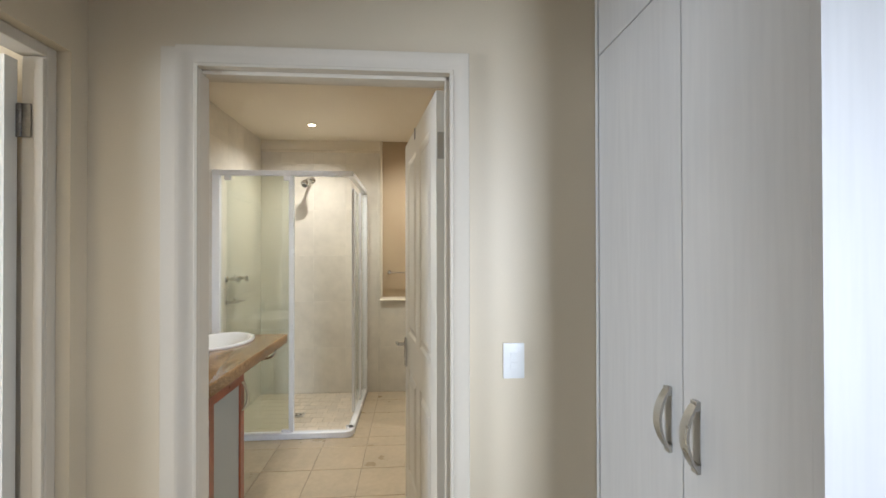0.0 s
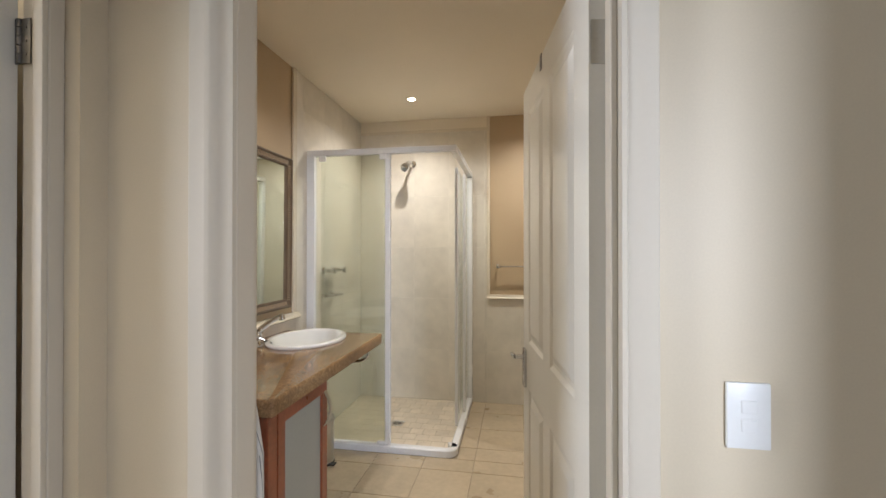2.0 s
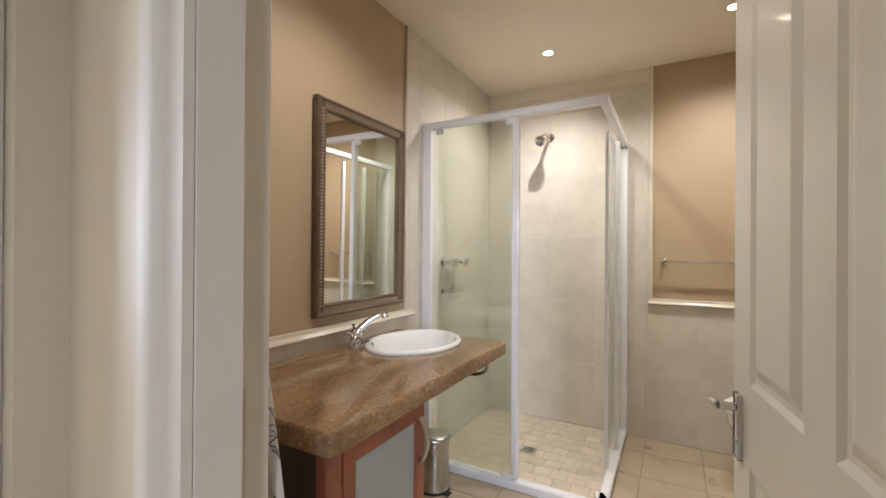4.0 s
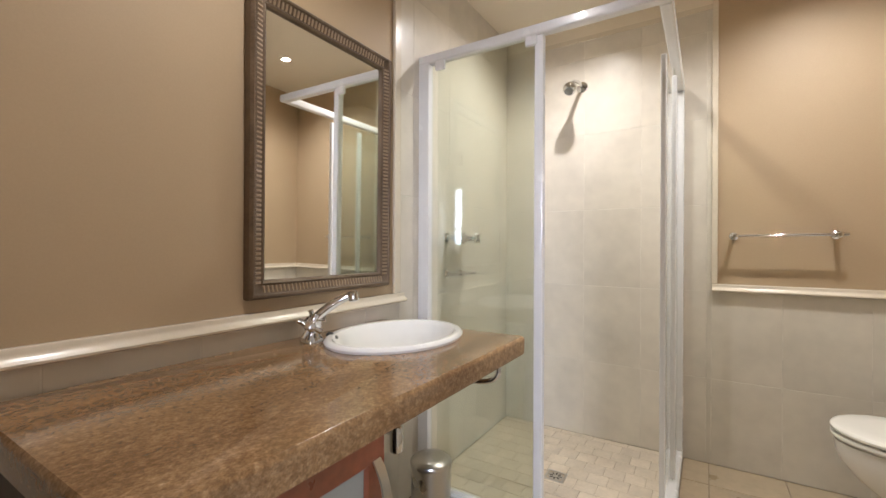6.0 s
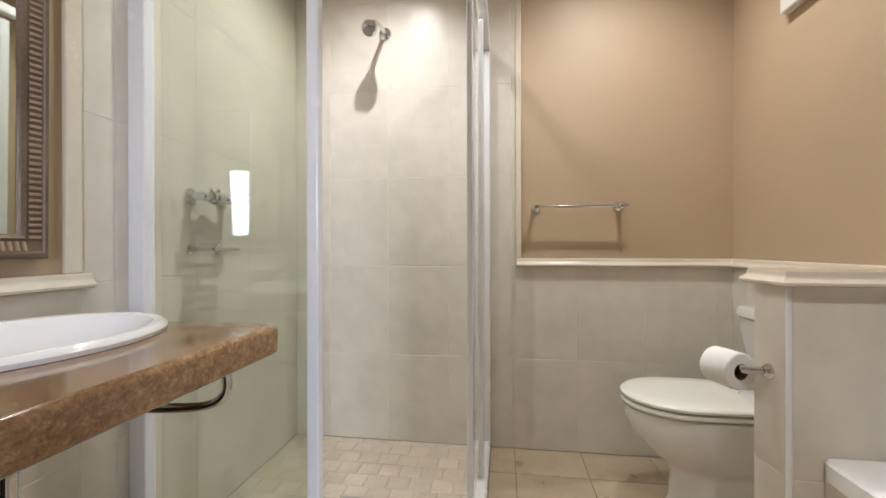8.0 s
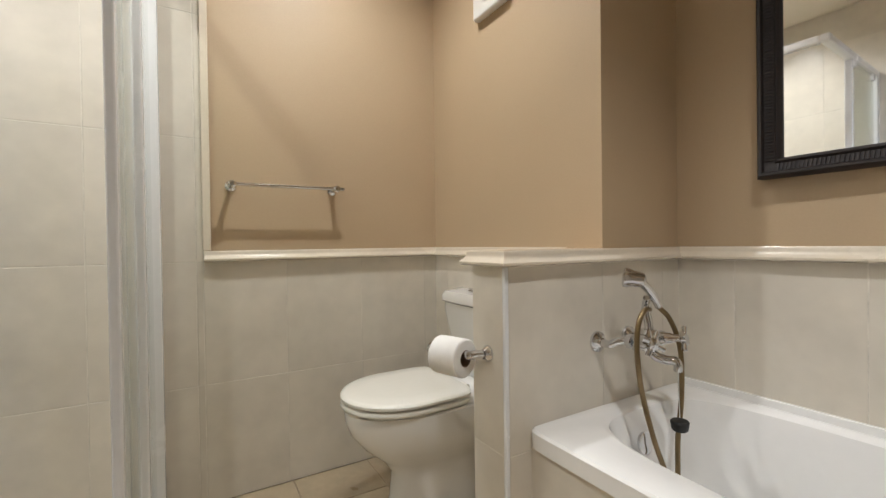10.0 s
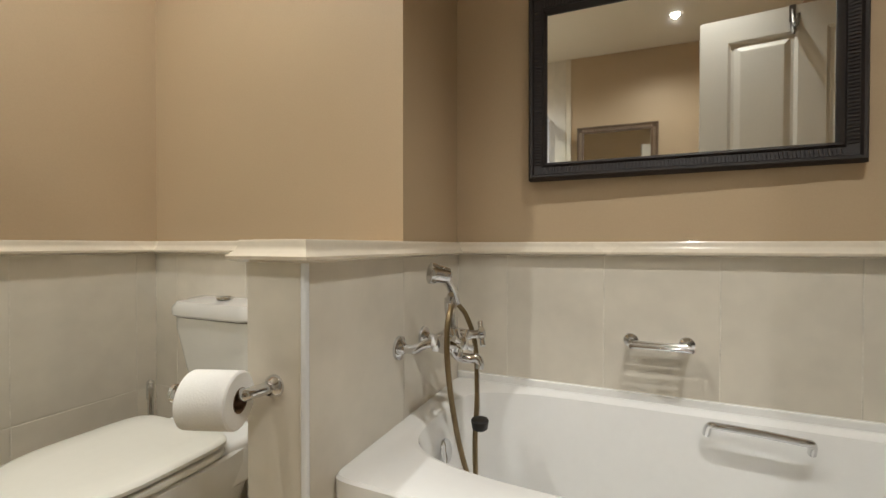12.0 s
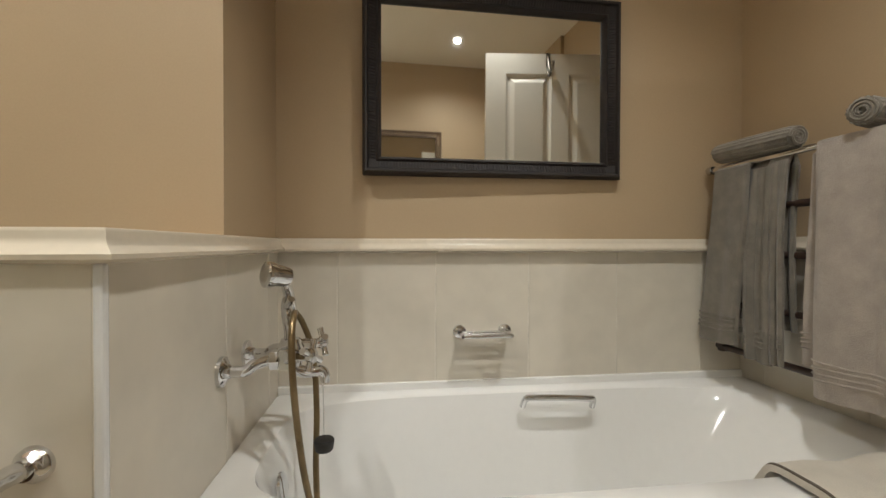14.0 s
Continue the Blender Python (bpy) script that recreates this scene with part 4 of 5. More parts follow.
part("lid", loft([egg(0.312, 0.71, 0.172, 0.4365, back=B), egg(0.298, 0.720, 0.186, 0.4385, back=B), egg(0.290, 0.727, 0.194, 0.443, back=B), egg(0.289, 0.728, 0.195, 0.452, back=B), egg(0.294, 0.725, 0.190, 0.4585, back=B), egg(0.306, 0.715, 0.179, 0.4615, back=B), egg(0.37, 0.67, 0.12, 0.4625, back=B)]), SEAT, toilet, smooth=True)
for y in (-0.075, 0.075):
    part("hinge", cyl((0.745, TY + y - 0.02, 0.437), (0.745, TY + y + 0.02, 0.437), 0.013, 14), SEAT, toilet, smooth=True)
CX0 = 0.79


def cist(x0, x1, half, z, r=0.05, n=8):
    pts = []
    for cx, cy, a0 in ((x0 + r, TY - half + r, 180), (x1 - 0.01, TY - half + 0.01, 270), (x1 - 0.01, TY + half - 0.01, 0), (x0 + r, TY + half - r, 90)):
        rr = r if cx < (x0 + x1) / 2 else 0.01
        for k in range(n + 1):
            a = radians(a0 + 90 * k / n)
            pts.append((cx + rr * math.cos(a), cy + rr * math.sin(a), z))
    return pts


part("cistern", loft([cist(CX0 + 0.025, 0.905, 0.15, 0.41), cist(CX0 + 0.008, 0.898, 0.165, 0.46), cist(CX0, 0.90, 0.173, 0.70), cist(CX0, 0.90, 0.173, 0.735)]), CERAMIC, toilet, smooth=True)
part("cistern_lid", loft([cist(CX0 - 0.004, 0.901, 0.176, 0.739), cist(CX0 - 0.010, 0.902, 0.181, 0.745), cist(CX0 - 0.010, 0.902, 0.181, 0.767), cist(CX0, 0.90, 0.172, 0.784), cist(CX0 + 0.03, 0.89, 0.145, 0.794)]), CERAMIC, toilet, smooth=True)
part("flush_button", lathe([(0.026, 0), (0.025, 0.005), (0.019, 0.007), (0.018, 0.005), (0.0, 0.006)], (0.85, TY, 0.793), cap1=False), CHROME, toilet, "chrome flush button", smooth=True)

br = thing("toilet_brush", "chrome-handled toilet brush beside the toilet", "toilet brush", (0.83, 4.09, 0))
part("holder", lathe([(0.045, 0), (0.048, 0.004), (0.048, 0.20), (0.044, 0.204), (0.02, 0.206)]), STEEL, br, smooth=True)
part("handle", lathe([(0.009, 0.2), (0.009, 0.44), (0.012, 0.445), (0.012, 0.50), (0.006, 0.506)], n=14), CHROME, br, smooth=True)

rh = thing("toilet_roll_holder", "chrome toilet roll arm on the tiled half wall", "roll holder", (HALF_X, 3.238, 0.692))
ARM = Vector((-0.33, 0.944, 0)).normalized()
BEND = Vector((-0.056, 0.012, 0))
part("flange", lathe([(0.022, 0), (0.021, -0.006), (0.016, -0.011), (0.013, -0.018)], axis=(1, 0, 0)), CHROME, rh, smooth=True)
part("arm", tube([Vector((-0.010, 0.002, 0)), BEND * 0.62, BEND, BEND + ARM * 0.018, BEND + ARM * 0.125], 0.0115, 14, steps=5), CHROME, rh, smooth=True)
part("end_cap", lathe([(0.0125, 0), (0.016, 0.004), (0.016, 0.010), (0.010, 0.014)], BEND + ARM * 0.124, ARM), CHROME, rh, smooth=True)

# ---------------------------------------------------------------- bath
RIM = 0.501
bt = thing("bathtub", "white built-in acrylic bathtub beside the half wall", "bathtub", (0, 0, 0))
X0, X1, Y0, Y1 = 0.60, EX + 0.002, SOUTH_Y - 0.002, HALF_Y0 + 0.002


def tub_ring(x0, x1, y0, y1, z, p, n=72):
    cx, cy, a, b = (x0 + x1) / 2, (y0 + y1) / 2, (x1 - x0) / 2, (y1 - y0) / 2
    out = []
    for i in range(n):
        t = 2 * math.pi * (i + 0.5) / n
        c, s = math.cos(t), math.sin(t)
        out.append((cx + a * math.copysign(abs(c) ** (2 / p), c), cy + b * math.copysign(abs(s) ** (2 / p), s), z))
    return out


IX0, IX1, IY0, IY1 = 0.722, 1.245, 1.75, 3.10
part("shell", loft([tub_ring(X0 + 0.012, X1, Y0, Y1, RIM - 0.05, 40), tub_ring(X0 + 0.002, X1, Y0, Y1, RIM - 0.048, 40), tub_ring(X0, X1, Y0, Y1, RIM - 0.006, 40), tub_ring(X0 + 0.005, X1 - 0.004, Y0 + 0.004, Y1 - 0.004, RIM, 40),
                    tub_ring(IX0 - 0.012, IX1 + 0.012, IY0 - 0.012, IY1 + 0.012, RIM, 5), tub_ring(IX0, IX1, IY0, IY1, RIM - 0.008, 4.6), tub_ring(IX0 + 0.012, IX1 - 0.012, IY0 + 0.04, IY1 - 0.014, RIM - 0.06, 4.4),
                    tub_ring(IX0 + 0.035, IX1 - 0.035, IY0 + 0.20, IY1 - 0.05, 0.22, 4.0), tub_ring(IX0 + 0.06, IX1 - 0.06, IY0 + 0.27, IY1 - 0.09, 0.13, 3.6), tub_ring(IX0 + 0.12, IX1 - 0.12, IY0 + 0.36, IY1 - 0.16, 0.105, 3.0)], cap0=False), ACRYLIC, bt, smooth=True)
part("overflow", lathe([(0.031, 0), (0.030, 0.006), (0.022, 0.009), (0.0, 0.008)], (0.955, IY1 - 0.030, 0.41), (0, -1, 0.2), cap1=False), CHROME, bt, "chrome overflow cover", smooth=True)
part("grab_handle", tube([(1.214, 2.435, 0.462), (1.197, 2.43, 0.490), (1.189, 2.41, 0.495), (1.189, 2.325, 0.492), (1.189, 2.24, 0.486), (1.197, 2.22, 0.480), (1.214, 2.215, 0.452)], 0.0095, steps=5), CHROME, bt, "chrome grab handle", smooth=True)
tagged(part("trim_bath_upstand", box(EX - 0.012, EX + 0.003, SOUTH_Y, HALF_Y0, RIM - 0.004, 0.524, 0.004), ACRYLIC), kind="structure", category="trim")
tagged(part("wall_bath_panel", box(X0 + 0.014, X0 + 0.05, SOUTH_Y, HALF_Y0, 0, RIM - 0.052), TILE), kind="structure", category="bath panel")

fan = thing("extractor_fan", "square white extractor fan on the tan wall", "extractor fan", (TOI_X + 0.007, 3.68, 2.03))
part("casing", box(-0.035, 0, -0.105, 0.105, -0.115, 0.115, 0.010, seg=3), PLASTIC, fan, smooth=True)
for k in range(9):
    r = 0.012 + 0.0085 * k
    part("ring", lathe([(r, 0), (r + 0.004, 0), (r + 0.004, 0.006), (r, 0.006)], (-0.034, 0, 0.012), (-1, 0, 0), n=28, cap0=False, cap1=False), GREY_PLASTIC if k % 2 else PLASTIC, fan)
part("indicator", box(-0.038, -0.034, -0.085, -0.072, -0.10, -0.092), RED_PLASTIC, fan, "small red indicator")

for sx, sy in SPOTS:
    dl = thing("downlight", "small lit recessed ceiling downlight", "ceiling light", (sx, sy, CEIL), group="ceiling downlights")
    part("trim_ring", lathe([(0.046, 0), (0.045, -0.004), (0.036, -0.006), (0.030, -0.003)], n=28, cap0=False, cap1=False), GLOSS_WHITE, dl, smooth=True)
    part("bulb", lathe([(0.029, -0.003), (0.029, -0.001)], n=24), BULB, dl, "glowing bulb")

# ---------------------------------------------------------------- bath fittings
bx = thing("bath_mixer", "chrome wall bath mixer with hand shower", "bath mixer", (0.945, HALF_Y0, 0.70))
for x in (-0.072, 0.072):
    part("flange", lathe([(0.031, 0), (0.030, 0.007), (0.016, 0.014), (0.013, 0.02)], (x, 0, -0.006), (0, -1, 0)), CHROME, bx, smooth=True)
    part("elbow", tube([(x, -0.012, -0.006), (x, -0.045, -0.006), (x * 0.9, -0.062, 0.004), (x * 0.75, -0.085, 0.010), (x * 0.72, -0.105, 0.010)], 0.0115, steps=5), CHROME, bx, smooth=True)
    part("union", lathe([(0.017, 0), (0.021, 0.003), (0.021, 0.018), (0.017, 0.021)], (x * 0.72, -0.088, 0.010), (0, -1, 0), n=6), CHROME, bx)
b = cyl((-0.062, -0.118, 0.010), (0.062, -0.118, 0.010), 0.021, 20)
lathe([(0.024, -0.028), (0.028, -0.01), (0.028, 0.012), (0.02, 0.03)], (0, -0.118, 0.012), (0, 0, 1), bm=b)
part("body", b, CHROME, bx, smooth=True)
for x, dz in ((-0.052, 0.004), (0.052, 0.0)):
    d = Vector((x * 0.9, -0.12, 0.012)).normalized()
    c0 = Vector((x, -0.125, 0.012 + dz))
    b = lathe([(0.017, 0), (0.015, 0.02), (0.011, 0.03), (0.011, 0.045), (0.016, 0.05), (0.016, 0.06), (0.008, 0.066)], c0, d)
    e1 = d.orthogonal().normalized()
    e2 = d.cross(e1)
    for k in range(4):
        a = k * math.pi / 2 + 0.3
        c = c0 + d * 0.055
        cyl(c, c + 0.034 * (e1 * math.cos(a) + e2 * math.sin(a)), 0.0055, 10, b, 0.0078)
    part("cross_handle", b, CHROME, bx, smooth=True)
part("spout", tube([(0, -0.12, -0.012), (0.004, -0.135, -0.030), (0.010, -0.16, -0.036), (0.018, -0.18, -0.036), (0.020, -0.188, -0.046), (0.020, -0.188, -0.062)], 0.011, steps=5, radii=(0.014, 0.011)), CHROME, bx, smooth=True)
part("riser", tube([(0, -0.118, 0.03), (0, -0.116, 0.06), (-0.004, -0.112, 0.09), (0.006, -0.108, 0.118)], 0.012, steps=4), CHROME, bx, smooth=True)
part("cradle", tube([(-0.022, -0.125, 0.132), (-0.004, -0.112, 0.112), (0.022, -0.10, 0.112), (0.034, -0.10, 0.125)], 0.008, steps=5), CHROME, bx, smooth=True)
part("hand_shower", tube([(0.062, -0.108, 0.098), (0.040, -0.108, 0.126), (0.004, -0.108, 0.158), (-0.03, -0.108, 0.178)], 0.012, steps=6, radii=(0.010, 0.014)), CHROME, bx, "chrome hand shower", smooth=True)
part("spray_head", lathe([(0.010, -0.026), (0.019, -0.020), (0.022, -0.008), (0.0235, 0.010), (0.027, 0.018), (0.0275, 0.030), (0.023, 0.033), (0.0, 0.030)], (-0.040, -0.106, 0.183), (-0.62, 0.76, 0.16), cap1=False), CHROME, bx, smooth=True)
hose = [(-0.014, -0.13, 0.10), (-0.045, -0.135, 0.100), (-0.076, -0.138, 0.065), (-0.088, -0.142, -0.01), (-0.075, -0.148, -0.12), (-0.035, -0.155, -0.25), (0.01, -0.165, -0.36), (0.035, -0.17, -0.42), (0.055, -0.165, -0.38),
        (0.065, -0.160, -0.27), (0.088, -0.158, -0.15), (0.100, -0.148, -0.02), (0.090, -0.125, 0.06), (0.063, -0.108, 0.097)]
part("hose", tube(hose, 0.0072, steps=8), BRASS_HOSE, bx, "aged brass-coloured shower hose", smooth=True)
part("plug_chain", cyl((0.030, -0.182, -0.055), (0.034, -0.184, -0.20), 0.0012, 6), CHROME, bx)
part("plug", lathe([(0.016, -0.024), (0.0205, -0.02), (0.0235, 0.0), (0.021, 0.004), (0.006, 0.006)], (0.034, -0.184, -0.203)), RUBBER, bx, "black rubber bath plug", smooth=True)

# ---------------------------------------------------------------- toilet roll
tp = thing("toilet_roll", "full white toilet roll on its holder", "toilet roll", Vector((HALF_X, 3.238, 0.6815)) + BEND + ARM * 0.010)
part("paper", lathe([(0.022, 0.0), (0.048, 0.0), (0.0515, 0.003), (0.052, 0.045), (0.0515, 0.088), (0.048, 0.091), (0.022, 0.091)], axis=ARM, n=44, cap0=False, cap1=False), PAPER, tp, smooth=True)
part("core", lathe([(0.0215, -0.001), (0.0225, -0.001), (0.0225, 0.092), (0.0215, 0.092), (0.0205, 0.05), (0.0215, -0.001)], axis=ARM, n=28, cap0=False, cap1=False), CARD, tp, "brown cardboard core")

# ---------------------------------------------------------------- towel rack and towels
rk = thing("towel_rack", "dark towel rack fixed to the alcove wall above the bath", "towel rack", (0, 0, 0))
RY, RZ = 1.768, 1.195
for x in (0.74, 1.25):
    part("upright", box(x - 0.011, x + 0.011, RY - 0.035, RY - 0.013, 0.60, RZ + 0.01, 0.003), DARK_WOOD, rk)
    part("standoff", box(x - 0.008, x + 0.008, SOUTH_Y, RY - 0.035, RZ - 0.10, RZ - 0.084, 0.002), STEEL, rk)
    part("standoff", box(x - 0.008, x + 0.008, SOUTH_Y, RY - 0.035, 0.66, 0.676, 0.002), STEEL, rk)
part("top_bar", cyl((0.70, RY, RZ), (1.285, RY, RZ), 0.0085), CHROME, rk, "chrome top bar", smooth=True)
part("end_cap", lathe([(0.009, 0), (0.014, 0.003), (0.014, 0.022), (0.010, 0.026)], (1.262, RY, RZ), (1, 0, 0)), CHROME, rk, smooth=True)
for z in (0.615, 0.76, 0.92, 1.06):
    part("bar", cyl((0.72, RY - 0.024, z), (1.27, RY - 0.024, z), 0.010), DARK_WOOD, rk, smooth=True)


def draped(name, label, mat, x0, x1, y, z, front, back, thick, waves, seed, gap=0.0, rows=22, cols=26, slant=0.0, flare=0.0):
    """A towel hung over a bar along x: front falls to +y, back to -y."""
    rnd = random.Random(seed)
    ph = [rnd.uniform(0, 6.28) for _ in range(4)]
    r = 0.012 + gap

    def mid(s):
        """s from -back to front, through the bar's top."""
        if abs(s) < r * 1.5:
            a = s / r
            return r * math.sin(a), r * math.cos(a) - r + 0.010
        side = math.copysign(1, s)
        d = abs(s) - r * 1.5
        return side * (r + 0.002), 0.010 - r * 0.92 - d

    ss = [-back + (back + front) * k / rows for k in range(rows + 1)]
    grid = []
    for i in range(cols + 1):
        u = i / cols
        line = []
        for s in ss:
            py, pz = mid(s)
            drop = max(0.0, abs(s) - 0.03)
            wob = sum(a * math.sin(w * u * 6.28 + p) for a, w, p in zip(waves, (1.0, 2.2, 3.7, 6.1), ph)) * min(1.0, drop / 0.25)
            py += wob + (flare * drop if s > 0 else 0)
            line.append(Vector((x0 + (x1 - x0) * u + slant * drop + 0.004 * math.sin(9 * drop + ph[1]) - flare * 0.6 * drop * (1 - 2 * u), y + py, z + pz + 0.006 * math.sin(4 * u + ph[2]) * (abs(s) > front * 0.9))))
        grid.append(line)
    bm = bmesh.new()
    n, m = len(grid), len(grid[0])
    shells = []
    for sign in (1, -1):
        vs = []
        for i in range(n):
            row = []
            for j in range(m):
                du = grid[min(i + 1, n - 1)][j] - grid[max(i - 1, 0)][j]
                dv = grid[i][min(j + 1, m - 1)] - grid[i][max(j - 1, 0)]
                nn = du.cross(dv).normalized()
                edge = 0.55 if j in (0, m - 1) or i in (0, n - 1) else 1.0
                row.append(bm.verts.new(grid[i][j] + nn * sign * thick * 0.5 * edge))
            vs.append(row)
        shells.append(vs)
        for i in range(n - 1):
            for j in range(m - 1):
                bm.faces.new((vs[i][j], vs[i + 1][j], vs[i + 1][j + 1], vs[i][j + 1]))
    rim = [(i, 0) for i in range(n)] + [(n - 1, j) for j in range(1, m)] + [(i, m - 1) for i in range(n - 2, -1, -1)] + [(0, j) for j in range(m - 2, 0, -1)]
    for (a, b), (c, d) in zip(rim, rim[1:] + rim[:1]):
        bm.faces.new((shells[0][a][b], shells[0][c][d], shells[1][c][d], shells[1][a][b]))
    tw = thing(name, label, "towel")
    part("cloth", bm, mat, tw, smooth=True)
    # woven stripes near the hem
    for k in range(4):
        s = front - 0.045 - 0.014 * k
        j = min(range(m), key=lambda q: abs(ss[q] - s))
        t = (s - ss[max(j - 1, 0)]) / max(1e-6, ss[min(j, m - 1)] - ss[max(j - 1, 0)])
        pts = []
        for i in range(n):
            p = grid[i][max(j - 1, 0)].lerp(grid[i][j], t)
            pts.append(p + Vector((0, thick * 0.5, 0)))
        part("hem_stripe", tube(pts, 0.0028, 6, steps=0), mat, tw, smooth=True)
    return tw


draped("bath_towel", "grey terry towel folded over the dark rack", TOWEL_GREY, 1.112, 1.238, RY - 0.010, RZ, 0.575, 0.50, 0.020, (0.004, 0.0015, 0.0, 0.0), 3, gap=0.010, slant=0.05, flare=0.03)
draped("bath_towel", "grey terry towel hanging half behind another", TOWEL_GREY, 1.066, 1.13, RY - 0.018, RZ - 0.004, 0.60, 0.52, 0.015, (0.010, 0.007, 0.003, 0.0), 5, slant=0.0, flare=0.01)
draped("bath_towel", "narrow folded grey towel on the dark rack", TOWEL_GREY, 0.995, 1.056, RY - 0.012, RZ - 0.002, 0.595, 0.50, 0.015, (0.006, 0.006, 0.003, 0.0), 8, gap=0.003, slant=0.01, flare=0.01)
draped("bath_towel", "pale pinkish-grey bath towel over the rack", TOWEL_PALE, 0.66, 0.90, RY, RZ + 0.004, 0.64, 0.58, 0.018, (0.008, 0.004, 0.003, 0.0), 11, gap=0.016, slant=-0.05, flare=0.03)
draped("bath_towel", "pale bath towel hanging under another one", TOWEL_PALE, 0.76, 0.93, RY - 0.010, RZ - 0.004, 0.57, 0.50, 0.014, (0.008, 0.006, 0.003, 0.0), 14, gap=0.002, slant=0.0, flare=0.02)


def rolled(name, label, mat, p0, p1, r, turn):
    p0, p1 = Vector(p0), Vector(p1)
    ax = (p1 - p0).normalized()
    e1 = ax.cross(Vector((0, 0, 1))).normalized()
    e2 = ax.cross(e1)
    n, L = 72, (p1 - p0).length
    rings = []
    for k, (f, rs) in enumerate(((0, 0.80), (0.012, 0.95), (0.06, 1.0), (0.5, 1.03), (0.94, 1.0), (0.988, 0.95), (1, 0.80))):
        ring = []
        for i in range(n):
            a = 2 * math.pi * i / n
            rr = r * rs * (1 + 0.035 * math.sin(18 * a + turn) + 0.03 * math.sin(a + turn)) * (1.0 - 0.06 * abs(math.sin(a)))
            ring.append(p0 + ax * (L * f) + rr * (e1 * math.cos(a) + e2 * math.sin(a)))
        rings.append(ring)
    rl = thing(name, label, "towel", group="rolled hand towels")
    part("cloth", loft(rings), mat, rl, smooth=True)
    for end, s in ((p0, -1), (p1, 1)):
        pts = [end + ax * (s * 0.002) + (0.006 + (r * 0.80 - 0.006) * k / 44) * (e1 * math.cos(k * 0.42 + turn) + e2 * math.sin(k * 0.42 + turn)) for k in range(45)]
        part("coil", tube(pts, 0.0042, 6, steps=0), mat, rl, smooth=True)
    return rl


rolled("hand_towel", "rolled ribbed grey hand towel on the rack", TOWEL_GREY, (1.248, RY - 0.008, RZ + 0.050), (0.985, RY - 0.012, RZ + 0.042), 0.033, 0.4)
rolled("hand_towel", "rolled pale grey hand towel on the bath towel", TOWEL_GREY, (0.79, RY + 0.040, RZ + 0.046), (0.825, RY - 0.085, RZ + 0.046), 0.033, 1.7)

# bath mat folded over the tub's front rim
mt = thing("bath_mat", "cream terry bath mat folded over the tub rim", "bath mat")
mb = bmesh.new()
line = [(0.80, 0.36), (0.775, 0.43), (0.745, 0.487), (0.722, 0.513), (0.66, 0.517), (0.615, 0.515), (0.587, 0.500), (0.578, 0.46), (0.576, 0.36), (0.575, 0.24)]
path = [(p.x, p.y) for p in smooth_path([(a, b, 0) for a, b in line], 4)]
rings = []
for i in range(15):
    u = i / 14
    yy = 1.70 + 0.39 * u
    w = 0.004 * math.sin(7 * u) + 0.003 * math.sin(17 * u + 1)
    edge = 0.6 if i in (0, 14) else 1.0
    outer, inner = [], []
    for k, (px, pz) in enumerate(path):
        q0, q1 = path[max(k - 1, 0)], path[min(k + 1, len(path) - 1)]
        dx, dz = q1[0] - q0[0], q1[1] - q0[1]
        l = math.hypot(dx, dz)
        nx, nz = dz / l, -dx / l
        if nz < 0 and 0.6 < px < 0.72:
            nx, nz = -nx, -nz
        outer.append((px + nx * (0.010 * edge + w), yy, pz + nz * (0.010 * edge + w)))
        inner.append((px - nx * 0.006, yy, pz - nz * 0.006))
    rings.append(outer + inner[::-1])
part("cloth", loft(rings, mb), MAT_CLOTH, mt, smooth=True)
for yy in (1.705, 2.085):
    part("piping", tube([(px, yy, pz + 0.006) for px, pz in path[6:-4]], 0.0042, 6, steps=0), material("taupe_piping", (0.10, 0.08, 0.06), 0.9), mt, "dark piping along the edge", smooth=True)

# ---------------------------------------------------------------- hooks and ironing board beside the door
hr = thing("wall_hooks", "chrome double wall hooks above the ironing board", "hook", (-0.665, NIB_Y, 1.325))
part("plate", box(-0.05, 0.03, 0.0, 0.004, -0.03, 0.04, 0.0015), CHROME, hr)
for x in (-0.03, 0.015):
    part("upper_hook", tube([(x, 0.002, 0.020), (x, 0.030, 0.018), (x, 0.044, 0.022), (x, 0.049, 0.030), (x, 0.044, 0.037), (x, 0.034, 0.038)], 0.0032, steps=5), CHROME, hr, smooth=True)
    part("lower_hook", tube([(x, 0.002, 0.0), (x, 0.026, -0.003), (x, 0.038, 0.001), (x, 0.042, 0.008), (x, 0.038, 0.015), (x, 0.030, 0.016)], 0.0032, steps=5), CHROME, hr, smooth=True)
part("prop", tube([(0.015, 0.036, 0.030), (0.014, 0.032, 0.0), (0.013, 0.024, -0.055)], 0.0025, steps=3), CHROME, hr, smooth=True)

IB_X, IB_T, IB_TOP = -0.738, 0.023, 1.257
ib = thing("ironing_board", "ironing board in a pale leaf-print cover upright against the wall", "ironing board", (IB_X, IN_Y + 0.25, 0))


def board_half(z):
    """Half width of the board, narrowing to its nose."""
    d = IB_TOP - z
    return 0.09 + 0.10 * min(1.0, d / 0.45) ** 0.8


def board_front(z):
    return 1.456 - IN_Y - 0.25 + 0.006 * (IB_TOP - z)


def board_ring(z, shrink=0.0, n=10):
    h, t, yc = board_half(z) - shrink, IB_T / 2 - shrink * 0.45, board_front(z) - IB_T / 2
    ring = []
    for s in (1, -1):
        for k in range(n + 1):
            a = -math.pi / 2 + math.pi * k / n
            ring.append((s * (h - t * 0.7 + t * 0.7 * math.cos(a)), yc + s * t * math.sin(a), z))
    return ring


